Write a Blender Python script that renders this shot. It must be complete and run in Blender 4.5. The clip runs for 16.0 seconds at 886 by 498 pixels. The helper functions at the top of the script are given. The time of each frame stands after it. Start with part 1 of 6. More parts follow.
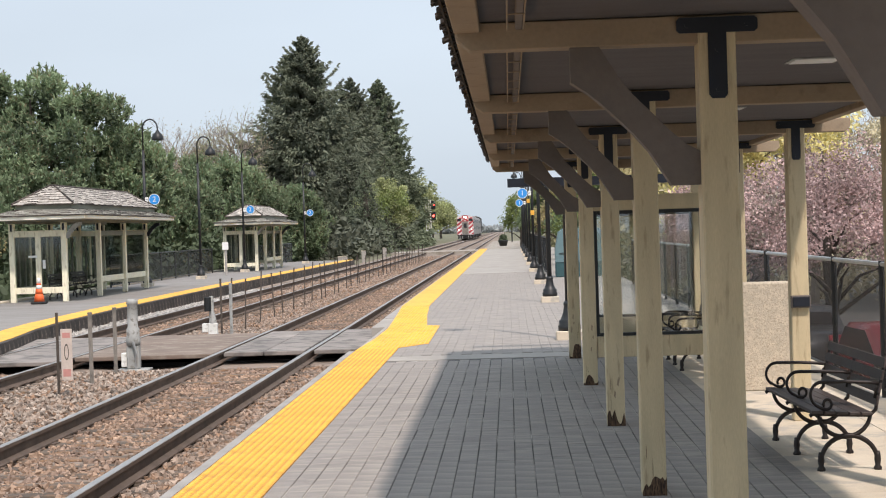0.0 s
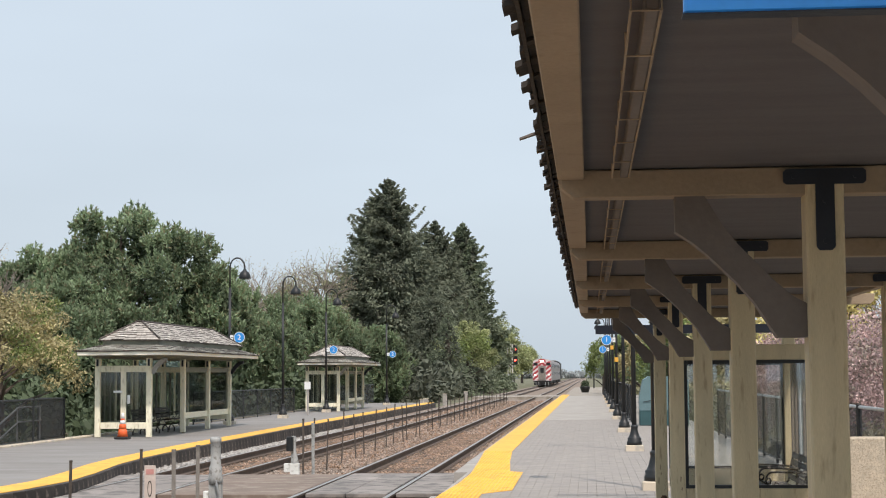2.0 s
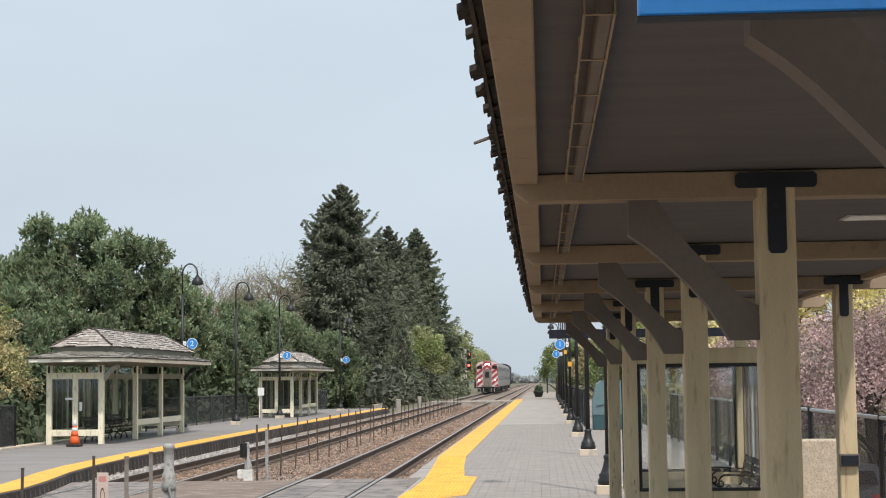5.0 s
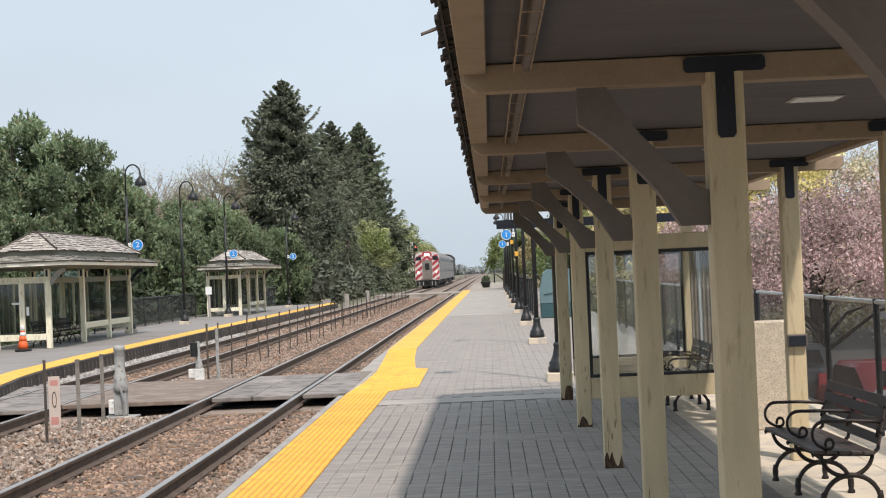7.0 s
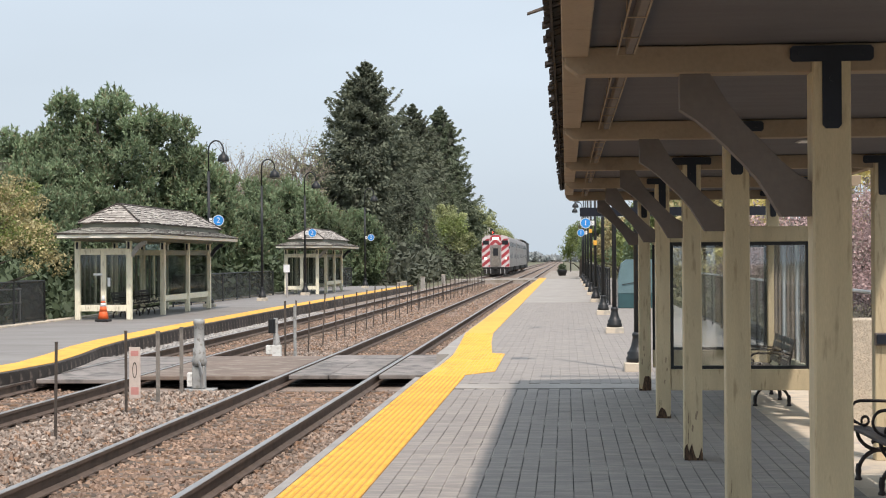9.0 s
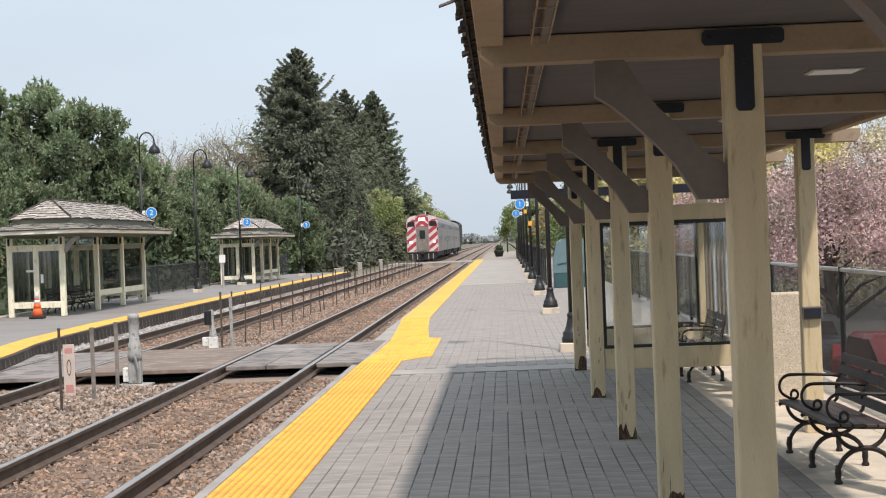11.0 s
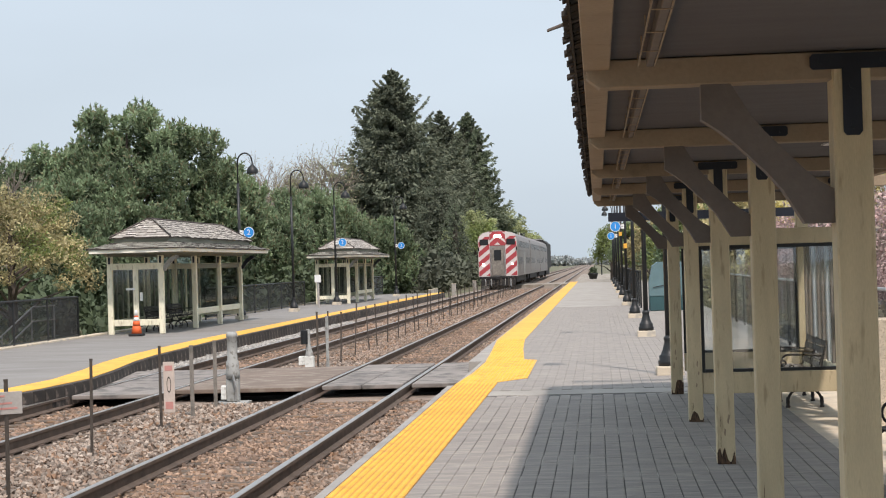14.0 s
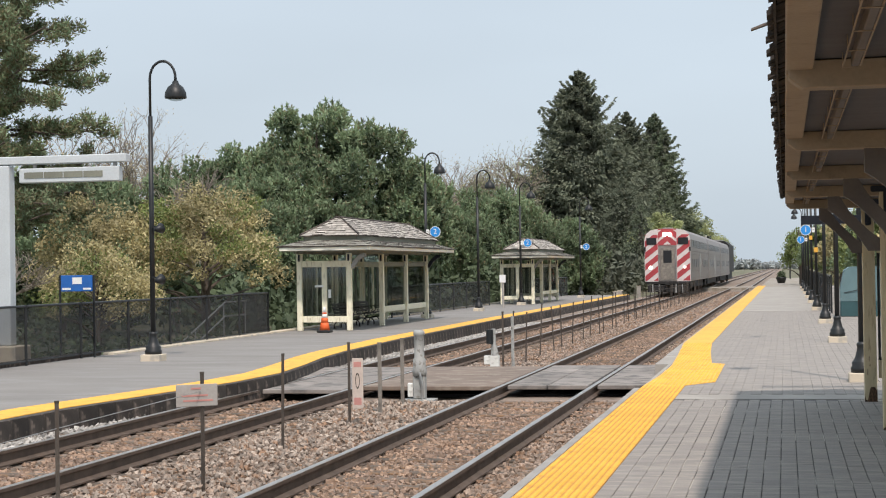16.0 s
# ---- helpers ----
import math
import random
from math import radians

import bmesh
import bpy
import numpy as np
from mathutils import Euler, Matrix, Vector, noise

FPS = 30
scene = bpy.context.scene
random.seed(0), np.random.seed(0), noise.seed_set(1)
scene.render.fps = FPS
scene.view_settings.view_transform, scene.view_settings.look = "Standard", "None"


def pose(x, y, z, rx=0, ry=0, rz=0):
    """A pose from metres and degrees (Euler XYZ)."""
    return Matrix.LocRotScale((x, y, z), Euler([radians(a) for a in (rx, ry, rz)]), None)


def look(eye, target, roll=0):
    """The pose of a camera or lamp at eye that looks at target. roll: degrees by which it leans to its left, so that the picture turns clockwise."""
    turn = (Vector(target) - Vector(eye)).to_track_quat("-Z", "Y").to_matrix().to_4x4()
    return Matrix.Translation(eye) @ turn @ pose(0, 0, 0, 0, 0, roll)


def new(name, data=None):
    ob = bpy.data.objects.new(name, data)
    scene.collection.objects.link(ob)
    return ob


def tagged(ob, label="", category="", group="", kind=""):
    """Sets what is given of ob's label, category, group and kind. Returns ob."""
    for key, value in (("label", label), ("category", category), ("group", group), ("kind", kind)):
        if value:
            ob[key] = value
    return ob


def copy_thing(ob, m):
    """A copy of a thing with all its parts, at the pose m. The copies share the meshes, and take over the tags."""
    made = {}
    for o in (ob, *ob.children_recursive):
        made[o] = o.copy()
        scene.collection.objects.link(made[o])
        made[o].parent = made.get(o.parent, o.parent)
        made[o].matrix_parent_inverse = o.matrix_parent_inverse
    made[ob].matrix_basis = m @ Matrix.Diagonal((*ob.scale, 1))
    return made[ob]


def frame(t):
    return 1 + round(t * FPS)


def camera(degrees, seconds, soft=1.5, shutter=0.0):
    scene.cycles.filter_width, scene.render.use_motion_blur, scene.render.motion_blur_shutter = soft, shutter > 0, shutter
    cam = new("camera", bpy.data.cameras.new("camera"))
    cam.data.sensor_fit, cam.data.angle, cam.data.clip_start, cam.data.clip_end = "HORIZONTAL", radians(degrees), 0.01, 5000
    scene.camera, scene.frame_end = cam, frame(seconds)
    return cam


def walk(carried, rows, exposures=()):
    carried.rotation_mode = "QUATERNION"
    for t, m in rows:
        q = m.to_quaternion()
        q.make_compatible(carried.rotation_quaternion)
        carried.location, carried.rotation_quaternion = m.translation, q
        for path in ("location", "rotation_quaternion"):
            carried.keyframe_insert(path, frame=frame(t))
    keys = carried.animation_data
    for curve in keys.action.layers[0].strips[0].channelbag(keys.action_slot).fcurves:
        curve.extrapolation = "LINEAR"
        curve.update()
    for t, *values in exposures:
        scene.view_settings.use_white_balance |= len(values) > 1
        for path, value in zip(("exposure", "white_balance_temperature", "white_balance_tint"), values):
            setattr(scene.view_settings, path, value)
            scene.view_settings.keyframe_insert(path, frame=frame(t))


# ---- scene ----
cam = camera(30.3, 16.0, soft=1.1)
PATH = [
    (0, (-0.3, -0.104, 1.688), (-0.381, 1.894, 1.665), -1.8),
    (0.5, (-0.299, -0.108, 1.685), (-0.389, 1.89, 1.682), -2.0),
    (1, (-0.303, -0.102, 1.69), (-0.398, 1.896, 1.71), -1.9),
    (1.5, (-0.316, -0.08, 1.686), (-0.439, 1.915, 1.76), -1.3),
    (2, (-0.379, -0.055, 1.7), (-0.556, 1.931, 1.854), -0.4),
    (2.5, (-0.393, -0.033, 1.701), (-0.616, 1.943, 1.918), 0.7),
    (3, (-0.392, -0.047, 1.698), (-0.624, 1.926, 1.931), 1.3),
    (3.5, (-0.403, -0.048, 1.697), (-0.634, 1.927, 1.917), 1.7),
    (4, (-0.418, -0.07, 1.694), (-0.652, 1.905, 1.903), 1.8),
    (4.5, (-0.409, -0.055, 1.697), (-0.609, 1.926, 1.89), 1.0),
    (5, (-0.383, -0.068, 1.694), (-0.503, 1.922, 1.854), -0.7),
    (5.2, (-0.386, -0.045, 1.706), (-0.47, 1.949, 1.848), -1.4),
    (7.3, (-0.41, -0.035, 1.693), (-0.468, 1.964, 1.717), -2.5),
    (7.5, (-0.413, -0.034, 1.686), (-0.485, 1.964, 1.71), -2.2),
    (8, (-0.455, -0.039, 1.668), (-0.571, 1.957, 1.689), -1.2),
    (8.2, (-0.468, -0.006, 1.68), (-0.603, 1.989, 1.699), -0.7),
    (10.3, (-0.492, -0.03, 1.683), (-0.647, 1.964, 1.681), -0.3),
    (10.5, (-0.465, -0.071, 1.688), (-0.599, 1.924, 1.684), -0.8),
    (11, (-0.422, -0.028, 1.713), (-0.496, 1.971, 1.703), -2.2),
    (11.5, (-0.426, -0.086, 1.715), (-0.488, 1.913, 1.696), -2.9),
    (12, (-0.445, -0.122, 1.727), (-0.529, 1.876, 1.707), -2.7),
    (12.5, (-0.438, -0.174, 1.72), (-0.541, 1.823, 1.714), -2.1),
    (13, (-0.436, -0.138, 1.724), (-0.539, 1.859, 1.734), -1.7),
    (13.5, (-0.43, -0.137, 1.726), (-0.555, 1.859, 1.748), -1.7),
    (14, (-0.465, -0.079, 1.716), (-0.652, 1.912, 1.736), -1.7),
    (14.5, (-0.514, -0.144, 1.694), (-0.79, 1.837, 1.707), -1.4),
    (15, (-0.523, -0.111, 1.707), (-0.874, 1.858, 1.724), -1.0),
    (15.5, (-0.52, -0.123, 1.707), (-0.922, 1.836, 1.737), -0.7),
    (16, (-0.514, -0.115, 1.709), (-0.923, 1.843, 1.735), -0.9),
]
walk(cam, [(t, look(eye, target, roll)) for t, eye, target, roll in PATH], [(t, e, 6640, tint) for t, e, tint in ((0.0, 0.09, 18.5), (2.0, -0.01, 17.0), (2.7, -0.11, 16.0), (3.8, -0.14, 16.0), (5.0, -0.06, 16.5), (7.5, 0.04, 17.5), (10.5, 0.07, 18.0), (12.0, 0.08, 18.5), (14.0, 0.02, 17.5), (16.0, -0.05, 16.5))])

# ---- world and light ----
SUN_DIR = Vector((-0.62, 1.5, -2.5)).normalized()
world = bpy.data.worlds.new("world")
scene.world = world
world.use_nodes = True
wn, wl = world.node_tree.nodes, world.node_tree.links
sky = wn.new("ShaderNodeTexSky")
sky.sky_type, sky.sun_disc = "NISHITA", False
sky.sun_elevation = math.asin(-SUN_DIR.z)
sky.sun_rotation = math.atan2(-SUN_DIR.x, -SUN_DIR.y)
sky.air_density, sky.dust_density, sky.ozone_density = 1.0, 4.0, 1.5
haze = wn.new("ShaderNodeMix")
haze.data_type = "RGBA"
haze.inputs["Factor"].default_value = 0.86
haze.inputs["B"].default_value = (4.78, 5.82, 6.4, 1)
wl.new(sky.outputs[0], haze.inputs["A"])
# thin high cloud, in broad soft streaks
wco = wn.new("ShaderNodeTexCoord")
wmap = wn.new("ShaderNodeMapping")
wmap.inputs["Scale"].default_value = (1.2, 0.7, 4.0)
cloud = wn.new("ShaderNodeTexNoise")
cloud.inputs["Scale"].default_value, cloud.inputs["Detail"].default_value = 1.6, 4.0
cramp = wn.new("ShaderNodeMapRange")
cramp.inputs["From Min"].default_value, cramp.inputs["From Max"].default_value = 0.3, 0.75
cramp.inputs["To Min"].default_value, cramp.inputs["To Max"].default_value = 0.94, 1.08
cmul = wn.new("ShaderNodeVectorMath")
cmul.operation = "SCALE"
wl.new(wco.outputs["Generated"], wmap.inputs[0])
wl.new(wmap.outputs[0], cloud.inputs["Vector"])
wl.new(cloud.outputs["Fac"], cramp.inputs["Value"])
wl.new(haze.outputs["Result"], cmul.inputs[0])
# an overcast dome grows brighter towards the zenith
wsep = wn.new("ShaderNodeSeparateXYZ")
wup = wn.new("ShaderNodeMapRange")
wup.inputs["To Min"].default_value, wup.inputs["To Max"].default_value = 0.95, 1.4
wmul = wn.new("ShaderNodeMath")
wmul.operation = "MULTIPLY"
wl.new(wco.outputs["Generated"], wsep.inputs[0])
wl.new(wsep.outputs["Z"], wup.inputs["Value"])
wl.new(wup.outputs[0], wmul.inputs[0])
wl.new(cramp.outputs[0], wmul.inputs[1])
wl.new(wmul.outputs[0], cmul.inputs["Scale"])
wl.new(cmul.outputs[0], wn["Background"].inputs["Color"])
wn["Background"].inputs["Strength"].default_value = 0.136
sun = new("sun", bpy.data.lights.new("sun", "SUN"))
sun.data.energy, sun.data.angle, sun.data.color = 3.4, radians(2.0), (1.0, 0.93, 0.83)
sun.rotation_mode = "QUATERNION"
sun.rotation_quaternion = SUN_DIR.to_track_quat("-Z", "Y")
scene.view_settings.exposure = 0.0


# ---- materials ----
def mat(name, base, rough=0.8, metal=0.0, vary=0.18, scale=3.0, fine=45.0, bump=0.15, rnd=0.0, island=0.0, second=None, amount=0.5, streak=None):
    """A procedural surface: base colour broken up at two sizes, and fine relief."""
    m = bpy.data.materials.new(name)
    m.use_nodes = True
    n, l = m.node_tree.nodes, m.node_tree.links
    b = n["Principled BSDF"]
    b.inputs["Roughness"].default_value, b.inputs["Metallic"].default_value = rough, metal
    co = n.new("ShaderNodeTexCoord")
    src = co.outputs["Object"]
    if streak:
        mp = n.new("ShaderNodeMapping")
        mp.inputs["Scale"].default_value = streak
        l.new(src, mp.inputs[0])
        src = mp.outputs[0]
    big = n.new("ShaderNodeTexNoise")
    big.inputs["Scale"].default_value, big.inputs["Detail"].default_value = scale, 5.0
    small = n.new("ShaderNodeTexNoise")
    small.inputs["Scale"].default_value, small.inputs["Detail"].default_value = fine, 3.0
    l.new(src, big.inputs["Vector"])
    l.new(src, small.inputs["Vector"])
    rmp = n.new("ShaderNodeValToRGB")
    rmp.color_ramp.elements[0].position, rmp.color_ramp.elements[1].position = 0.32, 0.68
    c0 = [v * (1 - vary) for v in base]
    c1 = [min(v * (1 + vary), 0.95) for v in base]
    rmp.color_ramp.elements[0].color, rmp.color_ramp.elements[1].color = (*c0, 1), (*c1, 1)
    l.new(big.outputs["Fac"], rmp.inputs[0])
    col = rmp.outputs[0]
    if second:
        mx = n.new("ShaderNodeMix")
        mx.data_type = "RGBA"
        mr = n.new("ShaderNodeMapRange")
        mr.inputs["From Min"].default_value = 0.62 - 0.3 * amount
        mr.inputs["From Max"].default_value = 0.74 - 0.3 * amount
        b2 = n.new("ShaderNodeTexNoise")
        b2.inputs["Scale"].default_value, b2.inputs["Detail"].default_value = scale * 2.7, 6.0
        l.new(src, b2.inputs["Vector"])
        l.new(b2.outputs["Fac"], mr.inputs["Value"])
        l.new(mr.outputs[0], mx.inputs["Factor"])
        l.new(col, mx.inputs["A"])
        mx.inputs["B"].default_value = (*second, 1)
        col = mx.outputs["Result"]
    hs = n.new("ShaderNodeHueSaturation")
    l.new(col, hs.inputs["Color"])
    ad = n.new("ShaderNodeMapRange")
    ad.inputs["To Min"].default_value, ad.inputs["To Max"].default_value = 0.86, 1.14
    l.new(small.outputs["Fac"], ad.inputs["Value"])
    val = ad.outputs[0]
    for amt, node, sock in ((rnd, "ShaderNodeObjectInfo", "Random"), (island, "ShaderNodeNewGeometry", "Random Per Island")):
        if amt:
            oi = n.new(node)
            r2 = n.new("ShaderNodeMapRange")
            r2.inputs["To Min"].default_value, r2.inputs["To Max"].default_value = 1 - amt, 1 + amt
            l.new(oi.outputs[sock], r2.inputs["Value"])
            ml = n.new("ShaderNodeMath")
            ml.operation = "MULTIPLY"
            l.new(val, ml.inputs[0])
            l.new(r2.outputs[0], ml.inputs[1])
            val = ml.outputs[0]
    l.new(val, hs.inputs["Value"])
    l.new(hs.outputs[0], b.inputs["Base Color"])
    if bump:
        bp = n.new("ShaderNodeBump")
        bp.inputs["Strength"].default_value, bp.inputs["Distance"].default_value = bump, 0.01
        l.new(small.outputs["Fac"], bp.inputs["Height"])
        l.new(bp.outputs[0], b.inputs["Normal"])
    return m


def glow(name, colour, strength):
    m = bpy.data.materials.new(name)
    m.use_nodes = True
    b = m.node_tree.nodes["Principled BSDF"]
    b.inputs["Base Color"].default_value = (*colour, 1)
    b.inputs["Emission Color"].default_value = (*colour, 1)
    b.inputs["Emission Strength"].default_value = strength
    return m


def glass(name, tint, rough=0.03, alpha=0.35):
    """A thin pane: mostly clear, with a mirror sheen."""
    m = bpy.data.materials.new(name)
    m.use_nodes = True
    n, l = m.node_tree.nodes, m.node_tree.links
    b = n.new("ShaderNodeBsdfGlossy")
    b.inputs["Roughness"].default_value = rough
    n.remove(n["Principled BSDF"])
    tr = n.new("ShaderNodeBsdfTransparent")
    tr.inputs[0].default_value = (*tint, 1)
    mx = n.new("ShaderNodeMixShader")
    mx.inputs[0].default_value = alpha
    l.new(tr.outputs[0], mx.inputs[1])
    l.new(b.outputs[0], mx.inputs[2])
    l.new(mx.outputs[0], n["Material Output"].inputs["Surface"])
    return m


def leaf(name, base, vary=0.35, rough=0.6, trans=0.3, island=0.3):
    m = mat(name, base, rough, vary=vary, scale=0.35, fine=8, bump=0, island=island)
    n, l = m.node_tree.nodes, m.node_tree.links
    b = n["Principled BSDF"]
    src = b.inputs["Base Color"].links[0].from_socket
    tl = n.new("ShaderNodeBsdfTranslucent")
    l.new(src, tl.inputs[0])
    mx = n.new("ShaderNodeMixShader")
    mx.inputs[0].default_value = trans
    l.new(b.outputs[0], mx.inputs[1])
    l.new(tl.outputs[0], mx.inputs[2])
    l.new(mx.outputs[0], n["Material Output"].inputs["Surface"])
    return m


def mesh_screen(name, colour, cover):
    """Woven fence cloth: fine holes let part of the view through."""
    m = mat(name, colour, 0.7, vary=0.25, scale=1.2, fine=30, bump=0)
    n, l = m.node_tree.nodes, m.node_tree.links
    tr = n.new("ShaderNodeBsdfTransparent")
    mx = n.new("ShaderNodeMixShader")
    mx.inputs[0].default_value = cover
    l.new(tr.outputs[0], mx.inputs[1])
    l.new(n["Principled BSDF"].outputs[0], mx.inputs[2])
    l.new(mx.outputs[0], n["Material Output"].inputs["Surface"])
    return m


M = dict(
    earth=mat("earth", (0.17, 0.15, 0.105), 0.95, vary=0.3, scale=0.15, fine=4, bump=0.3, second=(0.11, 0.115, 0.06), amount=0.7),
    ballast=mat("ballast_bed", (0.19, 0.147, 0.116), 0.95, vary=0.35, scale=1.1, fine=26, bump=1.0, second=(0.26, 0.205, 0.165), amount=0.5),
    stone=mat("ballast_stone", (0.285, 0.22, 0.175), 0.9, vary=0.2, scale=1.0, fine=40, bump=0.3, island=0.42, second=(0.27, 0.17, 0.11), amount=0.45),
    stone_grey=mat("ballast_stone_grey", (0.315, 0.26, 0.215), 0.9, vary=0.15, scale=1.5, fine=40, bump=0.3, island=0.4),
    stone_pale=mat("pale_ballast_stone", (0.36, 0.345, 0.32), 0.9, vary=0.15, scale=1.5, fine=40, bump=0.3, island=0.4),
    stone_rust=mat("rusty_ballast_stone", (0.285, 0.195, 0.138), 0.9, vary=0.25, scale=0.8, fine=40, bump=0.3, island=0.42, second=(0.24, 0.17, 0.13), amount=0.5),
    edge_grey=mat("edge_concrete", (0.30, 0.285, 0.265), 0.9, vary=0.15, scale=2, fine=50, bump=0.2),
    portal=mat("pale_grey_steel", (0.52, 0.56, 0.58), 0.5, vary=0.05, scale=1.5, fine=30, bump=0.02),
    dull=mat("dull_board", (0.37, 0.345, 0.32), 0.7, vary=0.1, scale=5, fine=40, bump=0.05),
    budhaze=leaf("bud_haze", (0.47, 0.42, 0.29)),
    tie=mat("tie_wood", (0.11, 0.085, 0.065), 0.9, vary=0.3, scale=3, fine=35, bump=0.5, rnd=0.25, second=(0.2, 0.12, 0.07), amount=0.4),
    rail_side=mat("rail_rust", (0.115, 0.082, 0.062), 0.75, 0.2, vary=0.25, scale=4, fine=60, bump=0.2),
    rail_top=mat("rail_polish", (0.46, 0.43, 0.40), 0.38, 0.8, vary=0.12, scale=2, fine=30, bump=0.03),
    paver=mat("concrete_paver", (0.262, 0.24, 0.22), 0.85, vary=0.11, scale=0.7, fine=70, bump=0.3, rnd=0.025, second=(0.33, 0.30, 0.262), amount=0.42, streak=(1.4, 6.5, 1)),
    paver_far=mat("concrete_paver_field", (0.262, 0.24, 0.22), 0.85, vary=0.11, scale=0.7, fine=70, bump=0.3, island=0.025, second=(0.33, 0.30, 0.262), amount=0.42, streak=(1.4, 6.5, 1)),
    joint=mat("joint_sand", (0.075, 0.07, 0.066), 0.95, vary=0.3, scale=0.35, fine=60, bump=0.3, second=(0.48, 0.45, 0.41), amount=0.42),
    joint_pale=mat("pale_joint_sand", (0.24, 0.225, 0.205), 0.95, vary=0.2, scale=0.4, fine=30, bump=0.2),
    deck=mat("platform_paving", (0.315, 0.292, 0.262), 0.85, vary=0.12, scale=0.5, fine=22, bump=0.3, second=(0.36, 0.335, 0.30), amount=0.4),
    asphalt=mat("platform_asphalt", (0.222, 0.21, 0.196), 0.9, vary=0.12, scale=0.4, fine=60, bump=0.3, second=(0.25, 0.24, 0.23), amount=0.35, streak=(0.6, 2.2, 1)),
    concrete=mat("concrete", (0.58, 0.505, 0.395), 0.85, vary=0.12, scale=1.3, fine=60, bump=0.25, second=(0.44, 0.40, 0.34), amount=0.35),
    aggregate=mat("exposed_aggregate", (0.56, 0.49, 0.385), 0.9, vary=0.14, scale=18, fine=110, bump=0.6, second=(0.42, 0.355, 0.27), amount=0.4),
    yellow=mat("tactile_yellow", (0.78, 0.41, 0.055), 0.65, vary=0.10, scale=1.4, fine=40, bump=0.1, rnd=0.06, second=(0.60, 0.30, 0.05), amount=0.25),
    yellow_base=mat("tactile_ground", (0.57, 0.275, 0.04), 0.75, vary=0.15, scale=1.4, fine=40, bump=0.1, rnd=0.06, second=(0.45, 0.22, 0.045), amount=0.3),
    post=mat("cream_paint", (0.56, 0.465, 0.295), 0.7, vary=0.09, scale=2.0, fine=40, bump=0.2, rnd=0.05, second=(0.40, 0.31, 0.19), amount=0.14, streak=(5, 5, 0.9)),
    beam=mat("tan_timber", (0.315, 0.238, 0.16), 0.75, vary=0.08, scale=2, fine=35, bump=0.2, rnd=0.07, second=(0.25, 0.185, 0.122), amount=0.12, streak=(1.5, 1.5, 1.5)),
    brace=mat("brown_timber", (0.145, 0.12, 0.103), 0.75, vary=0.15, scale=2.5, fine=35, bump=0.2),
    rot=mat("rotten_wood", (0.11, 0.065, 0.038), 0.95, vary=0.5, scale=9, fine=50, bump=0.6, second=(0.03, 0.018, 0.012), amount=0.5, streak=(5, 5, 1)),
    plate=mat("dark_steel_plate", (0.012, 0.016, 0.026), 0.5, 0.2, vary=0.2, scale=6, fine=60, bump=0.1),
    soffit=mat("dark_soffit", (0.10, 0.092, 0.096), 0.85, vary=0.10, scale=1.5, fine=30, bump=0.15, streak=(1, 6, 1)),
    shingle=mat("wood_shingle", (0.38, 0.35, 0.31), 0.9, vary=0.25, scale=4, fine=40, bump=0.4, rnd=0.1, island=0.36, streak=(4, 1, 1)),
    shingle_mossy=mat("mossy_shingle", (0.27, 0.265, 0.225), 0.9, vary=0.2, scale=3, fine=40, bump=0.3, island=0.2),
    mullion=mat("taupe_paint", (0.25, 0.215, 0.185), 0.7, vary=0.12, scale=3, fine=40, bump=0.1, rnd=0.15),
    shingle_dark=mat("weathered_shingle", (0.05, 0.042, 0.036), 0.95, vary=0.3, scale=4, fine=40, bump=0.5, island=0.4),
    cream=mat("pale_cream_paint", (0.84, 0.80, 0.62), 0.65, vary=0.08, scale=2, fine=40, bump=0.1, rnd=0.03, second=(0.55, 0.5, 0.34), amount=0.2, streak=(5, 5, 1)),
    cream_light=mat("lighter_cream_paint", (0.90, 0.87, 0.74), 0.6, vary=0.04, scale=2, fine=40, bump=0.05),
    frieze=mat("grey_green_trim", (0.20, 0.205, 0.165), 0.75, vary=0.12, scale=2, fine=30, bump=0.1),
    black=mat("black_paint", (0.018, 0.02, 0.021), 0.45, 0.2, vary=0.25, scale=4, fine=50, bump=0.1),
    iron=mat("bench_iron", (0.022, 0.016, 0.014), 0.5, 0.3, vary=0.3, scale=8, fine=60, bump=0.15),
    slat=mat("bench_slat", (0.055, 0.042, 0.038), 0.55, vary=0.2, scale=5, fine=50, bump=0.15, rnd=0.15),
    cloth=mesh_screen("fence_cloth", (0.02, 0.021, 0.022), 0.68),
    cloth_r=mesh_screen("fence_cloth_right", (0.032, 0.03, 0.03), 0.64),
    galv=mat("galvanised_steel", (0.42, 0.42, 0.41), 0.45, 0.7, vary=0.15, scale=5, fine=50, bump=0.1),
    grey=mat("grey_enamel", (0.34, 0.345, 0.33), 0.6, vary=0.15, scale=6, fine=50, bump=0.1, second=(0.2, 0.19, 0.17), amount=0.3),
    white=mat("white_enamel", (0.70, 0.70, 0.66), 0.55, vary=0.08, scale=5, fine=50, bump=0.05, second=(0.5, 0.49, 0.45), amount=0.25),
    pipe=mat("weathered_pipe", (0.21, 0.19, 0.165), 0.7, vary=0.3, scale=6, fine=50, bump=0.15),
    stake=mat("stake_steel", (0.085, 0.07, 0.058), 0.7, 0.3, vary=0.3, scale=5, fine=50, bump=0.15, rnd=0.3),
    blue=mat("sign_blue", (0.04, 0.34, 0.95), 0.45, vary=0.05, scale=3, fine=40, bump=0.02),
    blue_round=mat("roundel_blue", (0.02, 0.27, 0.72), 0.45, vary=0.05, scale=3, fine=40, bump=0.02),
